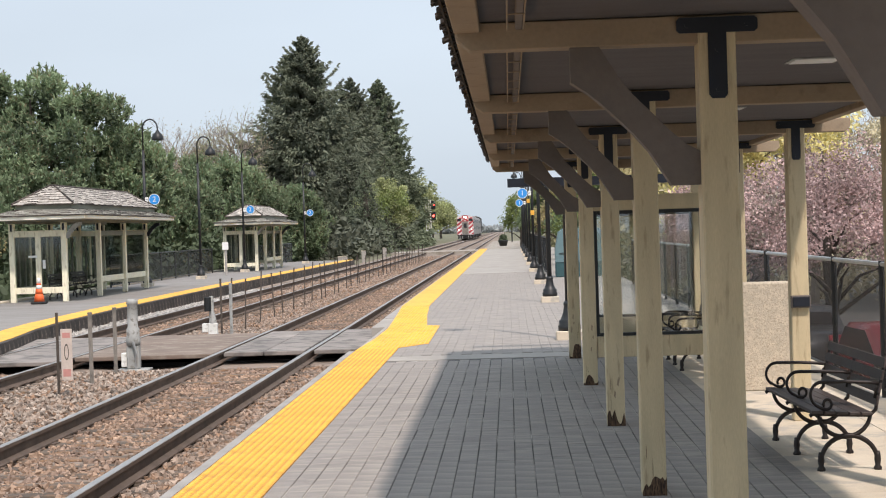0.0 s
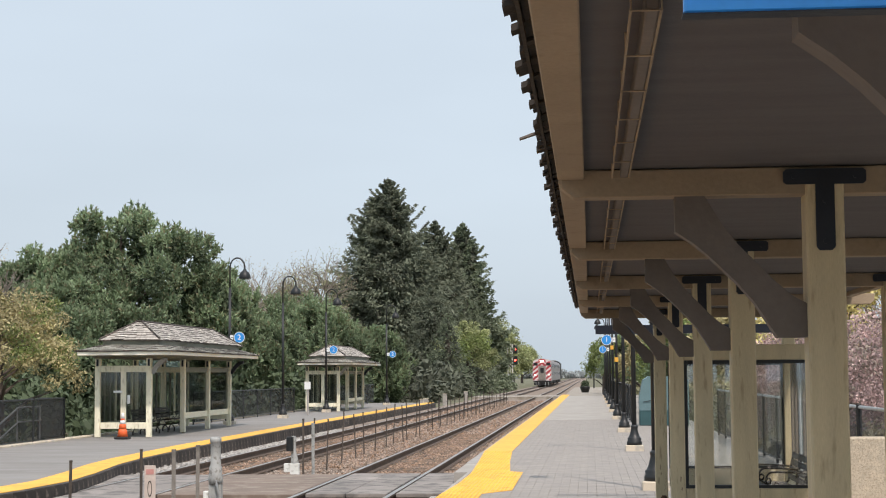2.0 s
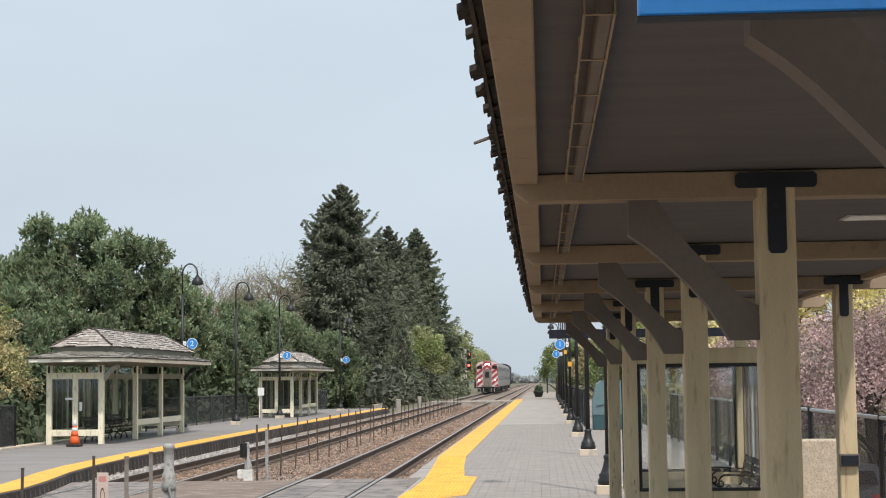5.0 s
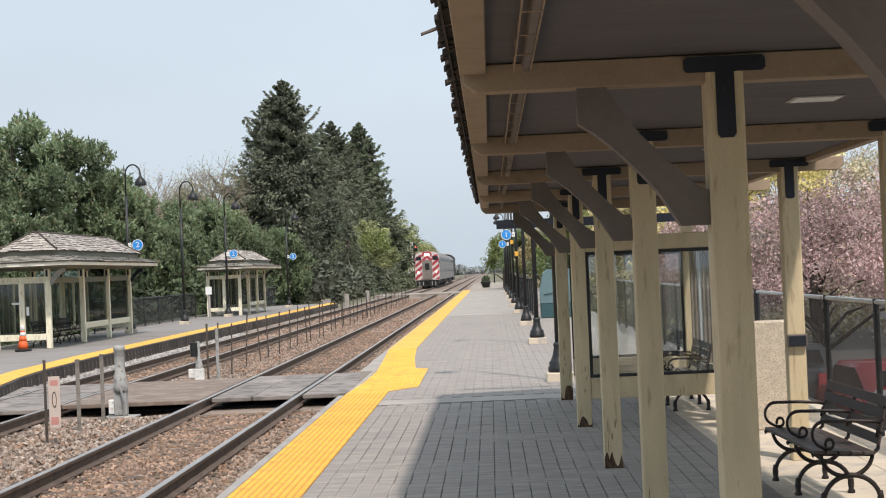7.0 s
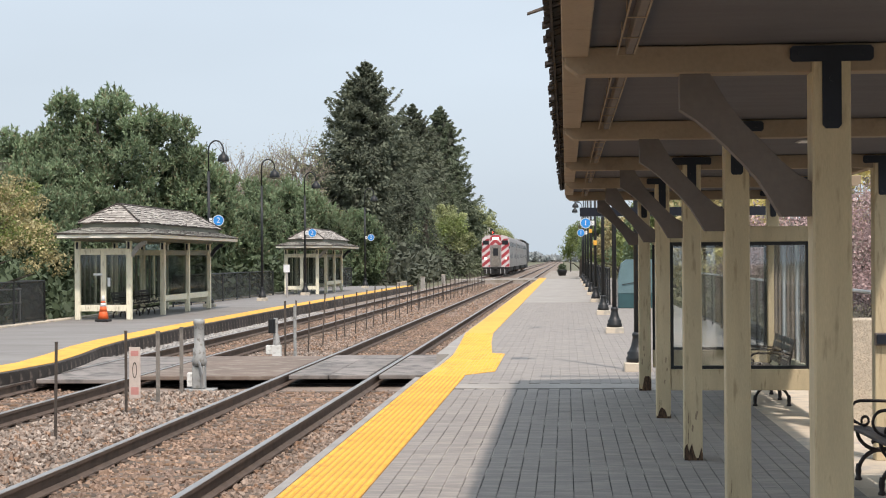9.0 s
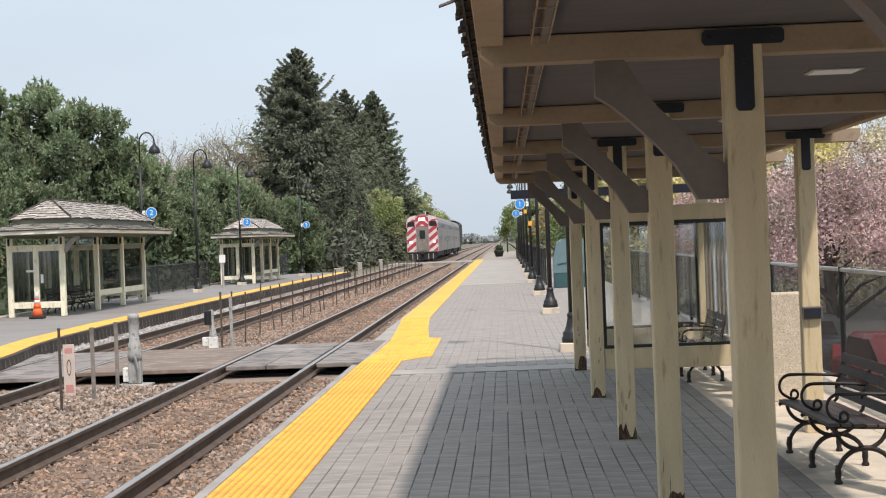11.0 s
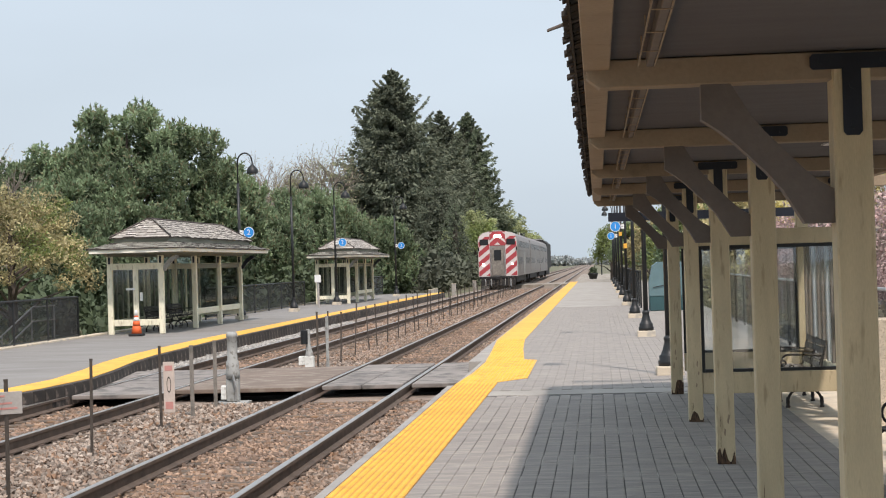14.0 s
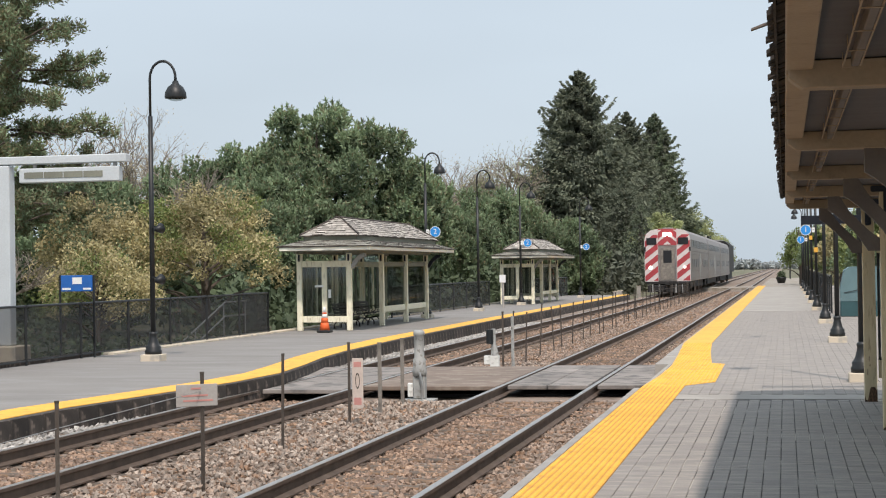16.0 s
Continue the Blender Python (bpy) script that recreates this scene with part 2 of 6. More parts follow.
    blue_dark=mat("sign_deep_blue", (0.014, 0.12, 0.42), 0.5, vary=0.08, scale=3, fine=40, bump=0.02),
    paper=mat("sign_white", (0.78, 0.79, 0.78), 0.55, vary=0.05, scale=3, fine=40, bump=0.02),
    pink=mat("faded_sign", (0.55, 0.46, 0.40), 0.7, vary=0.1, scale=6, fine=40, bump=0.05),
    red=mat("sign_red", (0.52, 0.24, 0.21), 0.6, vary=0.1, scale=6, fine=40, bump=0.05),
    orange=mat("cone_orange", (0.78, 0.13, 0.03), 0.6, vary=0.1, scale=6, fine=40, bump=0.05),
    teal=mat("teal_cabinet", (0.12, 0.205, 0.225), 0.5, vary=0.08, scale=2, fine=30, bump=0.05),
    teal_dark=mat("teal_dark", (0.03, 0.085, 0.095), 0.5, vary=0.1, scale=2, fine=30, bump=0.05),
    plank=mat("crossing_panel", (0.24, 0.215, 0.195), 0.85, vary=0.18, scale=1.2, fine=30, bump=0.3, rnd=0.12, second=(0.13, 0.12, 0.11), amount=0.4),
    plank_brown=mat("crossing_asphalt", (0.19, 0.145, 0.115), 0.9, vary=0.15, scale=1.2, fine=40, bump=0.3, second=(0.26, 0.22, 0.18), amount=0.3),
    edge=mat("edge_timber", (0.045, 0.037, 0.032), 0.9, vary=0.3, scale=3, fine=30, bump=0.4, rnd=0.35, second=(0.15, 0.12, 0.1), amount=0.35),
    steel=mat("stainless", (0.24, 0.21, 0.195), 0.45, 0.3, vary=0.07, scale=0.8, fine=12, bump=0.02, second=(0.27, 0.25, 0.235), amount=0.35),
    train_white=mat("train_white", (0.62, 0.56, 0.55), 0.5, vary=0.05, scale=2, fine=20, bump=0),
    train_red=mat("train_red", (0.38, 0.05, 0.06), 0.5, vary=0.08, scale=2, fine=20, bump=0),
    train_dark=mat("underframe", (0.02, 0.02, 0.02), 0.7, 0.2, vary=0.3, scale=2, fine=20, bump=0.1),
    tinted=mat("tinted_window", (0.014, 0.015, 0.018), 0.3, vary=0.2, scale=2, fine=20, bump=0),
    headlight=glow("headlight", (1.0, 0.93, 0.78), 6.0),
    redlight=glow("signal_red", (1.0, 0.06, 0.04), 9.0),
    greenlight=glow("signal_green", (0.15, 0.9, 0.7), 1.2),
    pane=glass("clear_pane", (0.93, 0.95, 0.95), 0.02, 0.10),
    pane_dark=glass("smoked_pane", (0.72, 0.74, 0.73), 0.03, 0.06),
    spruce=leaf("spruce_needles", (0.142, 0.162, 0.112), rough=0.85, trans=0.2, island=0.13),
    spruce_b=leaf("spruce_needles_green", (0.152, 0.184, 0.116), rough=0.85, trans=0.2, island=0.13),
    pine=leaf("pine_needles", (0.21, 0.28, 0.155), rough=0.7, trans=0.25, island=0.12),
    # darker needle copies: shade inside crowns and undergrowth is put into the colour
    spruce_in=leaf("shaded_spruce_needles", (0.082, 0.092, 0.064), rough=0.85, trans=0.05, island=0.2),
    pine_in=leaf("shaded_needles", (0.07, 0.098, 0.05), rough=0.8, trans=0.1, island=0.2),
    pine_b=leaf("pine_needles_brown", (0.19, 0.18, 0.10), rough=0.75, trans=0.2, island=0.25),
    fresh=leaf("fresh_leaves", (0.21, 0.26, 0.085)),
    willow=leaf("pale_spring_leaves", (0.33, 0.36, 0.17)),
    ditch=glow("ditch_lamp", (1.0, 0.94, 0.82), 3.0),
    # pale blue-grey leaves: distance haze is put into the base colour
    farwood=leaf("hazed_far_woods", (0.36, 0.385, 0.38)),
    gravel=mat("pale_gravel", (0.33, 0.30, 0.26), 0.95, vary=0.2, scale=0.4, fine=20, bump=0.4, second=(0.22, 0.19, 0.15), amount=0.5),
    olive=leaf("bud_leaves", (0.46, 0.40, 0.21)),
    blossom=leaf("crabapple_blossom", (0.60, 0.43, 0.405)),
    yellowleaf=leaf("forsythia", (0.70, 0.62, 0.28)),
    greyblue=leaf("blue_spruce", (0.085, 0.125, 0.105), trans=0.1),
    bark=mat("bark", (0.10, 0.08, 0.065), 0.95, vary=0.3, scale=3, fine=30, bump=0.5),
    twig=mat("bare_twigs", (0.27, 0.23, 0.19), 0.95, vary=0.25, scale=3, fine=30, bump=0.1),
    car_red=mat("car_red", (0.28, 0.016, 0.02), 0.25, vary=0.03, scale=2, fine=20, bump=0),
    car_dark=mat("car_charcoal", (0.03, 0.03, 0.034), 0.3, vary=0.03, scale=2, fine=20, bump=0),
    car_white=mat("car_white", (0.75, 0.76, 0.78), 0.25, vary=0.03, scale=2, fine=20, bump=0),
    rubber=mat("tyre_rubber", (0.02, 0.02, 0.02), 0.85, vary=0.2, scale=5, fine=40, bump=0.2),
    lot=mat("parking_asphalt", (0.12, 0.118, 0.115), 0.9, vary=0.15, scale=0.5, fine=50, bump=0.3),
)


# ---- builders ----
def box(bm, x0, x1, y0, y1, z0, z1, bevel=0.0):
    v = [bm.verts.new(p) for p in ((x0, y0, z0), (x1, y0, z0), (x1, y1, z0), (x0, y1, z0), (x0, y0, z1), (x1, y0, z1), (x1, y1, z1), (x0, y1, z1))]
    f = [bm.faces.new([v[i] for i in q]) for q in ((3, 2, 1, 0), (4, 5, 6, 7), (0, 1, 5, 4), (1, 2, 6, 5), (2, 3, 7, 6), (3, 0, 4, 7))]
    if bevel:
        edges = list({e for q in f for e in q.edges})
        bmesh.ops.bevel(bm, geom=edges, offset=bevel, segments=1, affect="EDGES")
    return bm


def boxed(x0, x1, y0, y1, z0, z1, bevel=0.0):
    return box(bmesh.new(), x0, x1, y0, y1, z0, z1, bevel)


def prism(bm, outline, a, b, axis="y"):
    """A plate: an outline of two coordinates, drawn out along an axis from a to b."""
    def at(u, v, w):
        return {"y": (u, w, v), "x": (w, u, v), "z": (u, v, w)}[axis]
    lo = [bm.verts.new(at(u, v, a)) for u, v in outline]
    hi = [bm.verts.new(at(u, v, b)) for u, v in outline]
    n = len(outline)
    bm.faces.new(lo)
    bm.faces.new(hi[::-1])
    for i in range(n):
        bm.faces.new((lo[i], hi[i], hi[(i + 1) % n], lo[(i + 1) % n]))
    bmesh.ops.recalc_face_normals(bm, faces=bm.faces[:])
    return bm


def tube(bm, pts, radii, seg=8):
    """A round bar through the points."""
    pts = [Vector(p) for p in pts]
    if not isinstance(radii, (list, tuple)):
        radii = [radii] * len(pts)
    rings, side = [], None
    for i, p in enumerate(pts):
        d = (pts[min(i + 1, len(pts) - 1)] - pts[max(i - 1, 0)]).normalized()
        if side is None:
            side = d.orthogonal().normalized()
        side = (side - d * side.dot(d)).normalized()
        up = d.cross(side)
        rings.append([bm.verts.new(p + radii[i] * (math.cos(a) * side + math.sin(a) * up)) for a in (2 * math.pi * k / seg for k in range(seg))])
    for r, s in zip(rings, rings[1:]):
        for k in range(seg):
            bm.faces.new((r[k], r[(k + 1) % seg], s[(k + 1) % seg], s[k]))
    bm.faces.new(rings[0][::-1])
    bm.faces.new(rings[-1])
    return bm


def lathe(bm, profile, seg=16, cx=0.0, cy=0.0):
    """A turned shape from (radius, height) pairs, bottom to top."""
    rings = [[bm.verts.new((cx + r * math.cos(2 * math.pi * k / seg), cy + r * math.sin(2 * math.pi * k / seg), z)) for k in range(seg)] for r, z in profile]
    for r, s in zip(rings, rings[1:]):
        for k in range(seg):
            bm.faces.new((r[k], r[(k + 1) % seg], s[(k + 1) % seg], s[k]))
    bm.faces.new(rings[0][::-1])
    bm.faces.new(rings[-1])
    return bm


def data_of(name, bm, material, smooth=False):
    me = bpy.data.meshes.new(name)
    bm.to_mesh(me)
    bm.free()
    me.materials.append(material)
    if smooth:
        me.polygons.foreach_set("use_smooth", [True] * len(me.polygons))
    return me


def part(name, bm, material, parent, label="", smooth=False, at=None):
    ob = new(name, data_of(name, bm, material, smooth))
    ob.parent = parent
    if at is not None:
        ob.location = at
    return tagged(ob, label)


def piece(name, me, parent, at, rz=0.0):
    ob = new(name, me)
    ob.parent, ob.location, ob.rotation_euler = parent, at, (0, 0, rz)
    return ob


def solid(name, bm, material, label, category, group="", kind="", smooth=False):
    return tagged(new(name, data_of(name, bm, material, smooth)), label, category, group, kind)


def thing(name, at, label, category, group="", kind="", rz=0.0):
    ob = new(name)
    ob.location, ob.rotation_euler = at, (0, 0, rz)
    ob.empty_display_size = 0.2
    return tagged(ob, label, category, group, kind)


def cards(name, verts, faces, material):
    me = bpy.data.meshes.new(name)
    me.from_pydata(verts.tolist() if hasattr(verts, "tolist") else verts, [], faces.tolist() if hasattr(faces, "tolist") else faces)
    me.materials.append(material)
    return me


# ---- ground, tracks and platforms ----
TRACK_NEAR, TRACK_FAR, RAIL_Z, BED_Z = -4.352, -8.25, -0.2, -0.40
gbm = bmesh.new()
gprev = None
for gx, gz in ((-2500, -0.62), (3.2, -0.62), (3.4, -1.42), (70, -1.42), (95, -0.62), (2500, -0.62)):
    gpair = [gbm.verts.new((gx, y, gz)) for y in (-600, 4500)]
    if gprev:
        gbm.faces.new((gprev[0], gpair[0], gpair[1], gprev[1]))
    gprev = gpair
solid("ground", gbm, M["earth"], "bare earth and rough spring grass", "ground", kind="structure")

bed = bmesh.new()
prism(bed, [(-10.6, -0.61), (-2.0, -0.61), (-2.55, BED_Z - 0.02), (-3.2, BED_Z), (-5.4, BED_Z), (-6.3, BED_Z - 0.05), (-7.2, BED_Z), (-9.15, BED_Z), (-9.5, BED_Z + 0.09), (-10.0, BED_Z + 0.10)], -20, 1500)
solid("ballast_bed", bed, M["ballast"], "bed of brown crushed stone under the tracks", "ballast", kind="structure")


def rail(x, y0, y1):
    t = thing("rail", (x, 0, RAIL_Z), "worn steel rail with a polished head", "rail", "running rails")
    b = bmesh.new()
    prism(b, [(-0.07, -0.17), (0.07, -0.17), (0.07, -0.155), (0.012, -0.13), (0.012, -0.045), (0.036, -0.035), (0.036, -0.006), (-0.036, -0.006), (-0.036, -0.035), (-0.012, -0.045), (-0.012, -0.13), (-0.07, -0.155)], y0, y1)
    part("web", b, M["rail_side"], t, "rusty brown rail web")
    part("head", boxed(-0.034, 0.034, y0, y1, -0.006, 0.0), M["rail_top"], t, "polished rail head")
    return t


for cx in (TRACK_NEAR, TRACK_FAR):
    for s in (-0.7525, 0.7525):
        rail(cx + s, -20, 1400)

tie = thing("railway_tie", (TRACK_NEAR, 3.0, 0), "weathered timber railway tie sunk in the ballast", "railway tie", "railway ties")
part("timber", boxed(-1.3, 1.3, -0.11, 0.11, -0.55, -0.375, 0.012), M["tie"], tie)
part("tie_plate", boxed(-0.86, -0.64, -0.09, 0.09, -0.376, -0.362), M["rail_side"], tie, "rusty steel tie plate")
part("tie_plate", boxed(0.64, 0.86, -0.09, 0.09, -0.376, -0.362), M["rail_side"], tie, "rusty steel tie plate")
rng = random.Random(3)
for cx in (TRACK_NEAR, TRACK_FAR):
    for i in range(-20, 90):
        y = 6.0 + i * 0.55
        if 25.4 < y < 31.9:
            continue
        copy_thing(tie, pose(cx + rng.uniform(-0.04, 0.04), y, rng.uniform(-0.02, 0.008), 0, 0, rng.uniform(-1.2, 1.2)))


def stones(name, n, x0, x1, y0, y1, z, size, material, label, seed, keep=None):
    """Loose crushed stones, each a rough six-sided lump."""
    r = np.random.RandomState(seed)
    x = r.uniform(x0, x1, n)
    y = y0 + (y1 - y0) * r.uniform(0, 1, n) ** 1.5
    if keep is not None:
        ok = keep(x, y)
        x, y = x[ok], y[ok]
        n = len(x)
    s = size * r.uniform(0.55, 1.35, n)
    base = np.array([[1, 0, 0], [0.1, 1, 0.1], [-1, 0.1, 0], [0, -1, -0.1], [0.1, 0, 0.8], [0, 0.1, -0.8]])
    tri = np.array([[0, 1, 4], [1, 2, 4], [2, 3, 4], [3, 0, 4], [1, 0, 5], [2, 1, 5], [3, 2, 5], [0, 3, 5]])
    v = base[None] * r.uniform(0.65, 1.25, (n, 6, 3)) * s[:, None, None]
    q = r.normal(size=(n, 4))
    q /= np.linalg.norm(q, axis=1)[:, None]
    a, b, c, d = q.T
    rot = np.stack([np.stack([1 - 2 * (c * c + d * d), 2 * (b * c - a * d), 2 * (b * d + a * c)], -1),
                    np.stack([2 * (b * c + a * d), 1 - 2 * (b * b + d * d), 2 * (c * d - a * b)], -1),
                    np.stack([2 * (b * d - a * c), 2 * (c * d + a * b), 1 - 2 * (b * b + c * c)], -1)], 1)
    v = np.einsum("nij,nkj->nki", rot, v)
    v += np.stack([x, y, z + r.uniform(-0.3, 0.35, n) * s], -1)[:, None]
    f = tri[None] + 6 * np.arange(n)[:, None, None]
    return tagged(new(name, cards(name, v.reshape(-1, 3), f.reshape(-1, 3), material)), label, "ballast", "", "stuff")


off_deck = lambda x, y: (y < 25.5) | (y > 31.9)
stones("ballast_stones", 15000, -5.05, -3.65, 6, 60, BED_Z + 0.005, 0.034, M["stone_rust"], "rust-stained crushed stones between the rails", 1, off_deck)
stones("ballast_stones", 9000, -3.52, -2.75, 6, 60, BED_Z + 0.01, 0.034, M["stone"], "rust-stained crushed stones beside the platform edge", 2, off_deck)
stones("ballast_stones", 17000, -7.3, -5.15, 8, 70, BED_Z + 0.0, 0.036, M["stone"], "crushed stones between the two tracks", 4, off_deck)
stones("ballast_stones", 4000, -7.35, -5.2, 8, 36, BED_Z + 0.02, 0.036, M["stone_grey"], "pale grey crushed stones between the two tracks", 7, off_deck)
stones("ballast_stones", 9000, -9.7, -3.0, 58, 130, BED_Z + 0.01, 0.06, M["stone"], "rust-stained crushed stones along the tracks", 9, lambda x, y: (np.abs(np.abs(x + 6.3) - 1.2) > 0.14) & (np.abs(np.abs(x + 6.3) - 2.7) > 0.14))
stones("ballast_stones", 8000, -8.85, -7.5, 12, 60, BED_Z + 0.005, 0.036, M["stone_rust"], "rust-stained crushed stones between the far rails", 5, off_deck)
stones("ballast_stones", 5500, -9.85, -9.4, 12, 60, BED_Z + 0.10, 0.042, M["stone_pale"], "pale grey crushed stones banked against the far platform", 10, off_deck)
stones("ballast_stones", 3500, -9.42, -9.05, 12, 60, BED_Z + 0.04, 0.042, M["stone_grey"], "pale grey crushed stones along the far platform", 6, off_deck)

# crossing deck of panels between and beside the rails
deck = thing("crossing_deck", (0, 0, 0), "flush crossing deck of worn grey and brown panels over both tracks", "crossing", kind="structure")


def panels(x0, x1, y0, y1, n, material, z1, label=""):
    step = (y1 - y0) / n
    for i in range(n):
        part("panel", boxed(x0, x1, y0 + i * step + 0.006, y0 + (i + 1) * step - 0.006, z1 - 0.07, z1, 0.01), material, deck, label)


DY0, DY1 = 26.4, 31.9
panels(-3.53, -2.72, DY0, DY1, 3, M["plank"], RAIL_Z + 0.004)
panels(-4.345, -3.69, DY0, DY1, 3, M["plank"], RAIL_Z + 0.002)
panels(-5.01, -4.36, DY0, DY1, 3, M["plank"], RAIL_Z + 0.002)
panels(-7.43, -5.18, DY0 - 0.15, DY1 - 0.25, 2, M["plank_brown"], RAIL_Z + 0.0, "brown asphalt panel")
panels(-8.92, -7.57, DY0 - 0.9, DY1 - 0.35, 3, M["plank"], RAIL_Z + 0.002)
panels(-10.2, -9.08, 22.6, DY1 - 0.4, 3, M["plank"], RAIL_Z + 0.004)
ramp = bmesh.new()
prism(ramp, [(-2.72, -0.36), (-2.48, -0.36), (-2.48, -0.01), (-2.72, RAIL_Z + 0.004)], 25.75, 31.7)
part("ramp", ramp, M["plank"], deck, "short sloped lip")
# added near-black block: colours the shaded void under the overhanging panels
box_under = boxed(-9.0, -2.7, DY0 + 0.35, DY1 - 0.5, -0.6, -0.36)
part("sleeper_bed", box_under, M["train_dark"], deck, "near-black block for the shade below the panels")

# near platform: slab, edge, strip of yellow tactile tiles
PE = -2.64
slab = bmesh.new()
box(slab, -2.56, 3.3, -12, 21.9, -1.5, -0.012)
box(slab, -2.56, 3.3, 21.9, 62, -1.5, -0.012)
box(slab, -2.8, -2.56, 29.0, 62, -1.5, -0.012)
box(slab, -2.56, 3.3, 62, 132, -1.5, 0.0)
platform = solid("platform_near", slab, M["deck"], "long low platform paved in grey concrete", "platform", kind="structure")
part("edge_stone", boxed(PE, -2.56, -12, 23.2, -0.6, -0.002), M["edge_grey"], platform, "grey concrete edge")
part("edge_stone", boxed(PE - 0.16, -2.56, 31.9, 132, -0.6, -0.003), M["edge_grey"], platform, "grey concrete edge")
part("bedding", boxed(-1.96, 1.6, 1.0, 21.88, -0.0119, -0.006), M["joint"], platform, "dark sand in the joints")
part("bedding", boxed(-2.5, 3.3, 21.905, 61.99, -0.0119, -0.006), M["joint_pale"], platform, "dark sand in the joints")
for i in range(12):
    part("border_slab", boxed(1.6, 2.592, -2.0 + 2.0 * i, -0.008 + 2.0 * i if i < 11 else 21.9, -0.0119, 0.003), M["concrete"], platform, "pale concrete border slab")
    part("border_slab", boxed(2.6, 3.3, -2.0 + 2.0 * i, -0.008 + 2.0 * i if i < 11 else 21.9, -0.0119, 0.003), M["concrete"], platform, "pale concrete border slab")
part("drain_strip", boxed(-1.98, 1.6, 21.2, 21.9, -0.0119, 0.001), M["deck"], platform)

dome_tile = bmesh.new()
box(dome_tile, -0.3, 0.3, 0.004, 0.606, -0.004, 0.004)
for i in range(10):
    for j in range(10):
        x, y = -0.27 + i * 0.06, 0.035 + j * 0.0595
        lo = [dome_tile.verts.new((x + 0.024 * math.cos(k * math.pi / 3), y + 0.024 * math.sin(k * math.pi / 3), 0.004)) for k in range(6)]
        hi = [dome_tile.verts.new((x + 0.012 * math.cos(k * math.pi / 3), y + 0.012 * math.sin(k * math.pi / 3), 0.012)) for k in range(6)]
        dome_tile.faces.new(hi)
        for k in range(6):
            dome_tile.faces.new((lo[k], lo[(k + 1) % 6], hi[(k + 1) % 6], hi[k]))
for f in dome_tile.faces:
    f.material_index = 0 if len(f.verts) == 4 and f.calc_area() > 0.002 else 1
dome_me = data_of("tactile_tile", dome_tile, M["yellow_base"])
dome_me.materials.append(M["yellow"])
flat_me = data_of("tactile_tile", boxed(-0.31, 0.31, 0.004, 2.436, -0.004, 0.006), M["yellow"])
strip = thing("tactile_strip", (0, 0, 0.004), "bright yellow tactile warning tiles along the platform edge", "tactile paving", kind="structure")
for i in range(-12, 38):
    piece("tactile_tile", dome_me, strip, (-2.242, 0.2 + i * 0.61, 0))
for i in range(42):
    piece("tactile_tile", flat_me, strip, (-2.44, 36.6 + i * 2.44, 0))
apron = bmesh.new()
OUTER = [(-2.54, 23.38), (-2.47, 25.7), (-2.46, 28.4), (-2.56, 31.5), (-2.75, 36.6)]
INNER = [(-2.13, 36.6), (-1.98, 32.5), (-1.80, 28.9), (-1.57, 28.75), (-1.55, 24.3), (-1.96, 23.55), (-1.96, 23.38)]
prism(apron, OUTER + INNER, -0.004, 0.004, "z")


def inside(px, py, poly):
    hit, j = False, len(poly) - 1
    for i in range(len(poly)):
        (xi, yi), (xj, yj) = poly[i], poly[j]
        if (yi > py) != (yj > py) and px < (xj - xi) * (py - yi) / (yj - yi) + xi:
            hit = not hit
        j = i
    return hit


for i in range(20):
    for j in range(220):
        x, y = -2.72 + i * 0.06, 23.4 + j * 0.06
        if inside(x - 0.02, y, OUTER + INNER) and inside(x + 0.02, y, OUTER + INNER):
            lo = [apron.verts.new((x + 0.021 * math.cos(k * math.pi / 2), y + 0.021 * math.sin(k * math.pi / 2), 0.004)) for k in range(4)]
            hi = [apron.verts.new((x + 0.012 * math.cos(k * math.pi / 2), y + 0.012 * math.sin(k * math.pi / 2), 0.0095)) for k in range(4)]
            apron.faces.new(hi)
            for k in range(4):
                apron.faces.new((lo[k], lo[(k + 1) % 4], hi[(k + 1) % 4], hi[k]))
part("apron", apron, M["yellow"], strip, "wider yellow tactile apron at the crossing")

# far platform with its curved front, timber face and yellow strip
FRONT = [(-9.95, -5), (-9.85, 14), (-9.72, 19.5), (-9.35, 22.2), (-9.05, 24.5), (-8.98, 26.6), (-9.25, 29.0), (-9.62, 31.5), (-9.85, 34.0), (-10.08, 40), (-10.22, 56), (-10.1, 102.5)]
far = bmesh.new()
prism(far, FRONT + [(-15.0, 102.5), (-15.0, 45), (-15.0, 26), (-16.6, 26), (-16.6, -5)], -0.62, -0.004, "z")
far_platform = solid("platform_far", far, M["asphalt"], "far platform of smooth grey asphalt", "platform", kind="structure")
fstrip = bmesh.new()
back = [(x - 0.62, y) for x, y in FRONT]
for (a, b), (c, d) in zip(zip(FRONT, FRONT[1:]), zip(back, back[1:])):
    vs = [fstrip.verts.new((p[0], p[1], z)) for z in (-0.003, 0.006) for p in (a, b, d, c)]
    for q in ((0, 1, 2, 3), (7, 6, 5, 4), (0, 4, 5, 1), (1, 5, 6, 2), (2, 6, 7, 3), (3, 7, 4, 0)):
        fstrip.faces.new([vs[i] for i in q])
bmesh.ops.recalc_face_normals(fstrip, faces=fstrip.faces[:])
solid("tactile_strip_far", fstrip, M["yellow"], "yellow tactile strip along the far platform edge", "tactile paving", kind="structure")
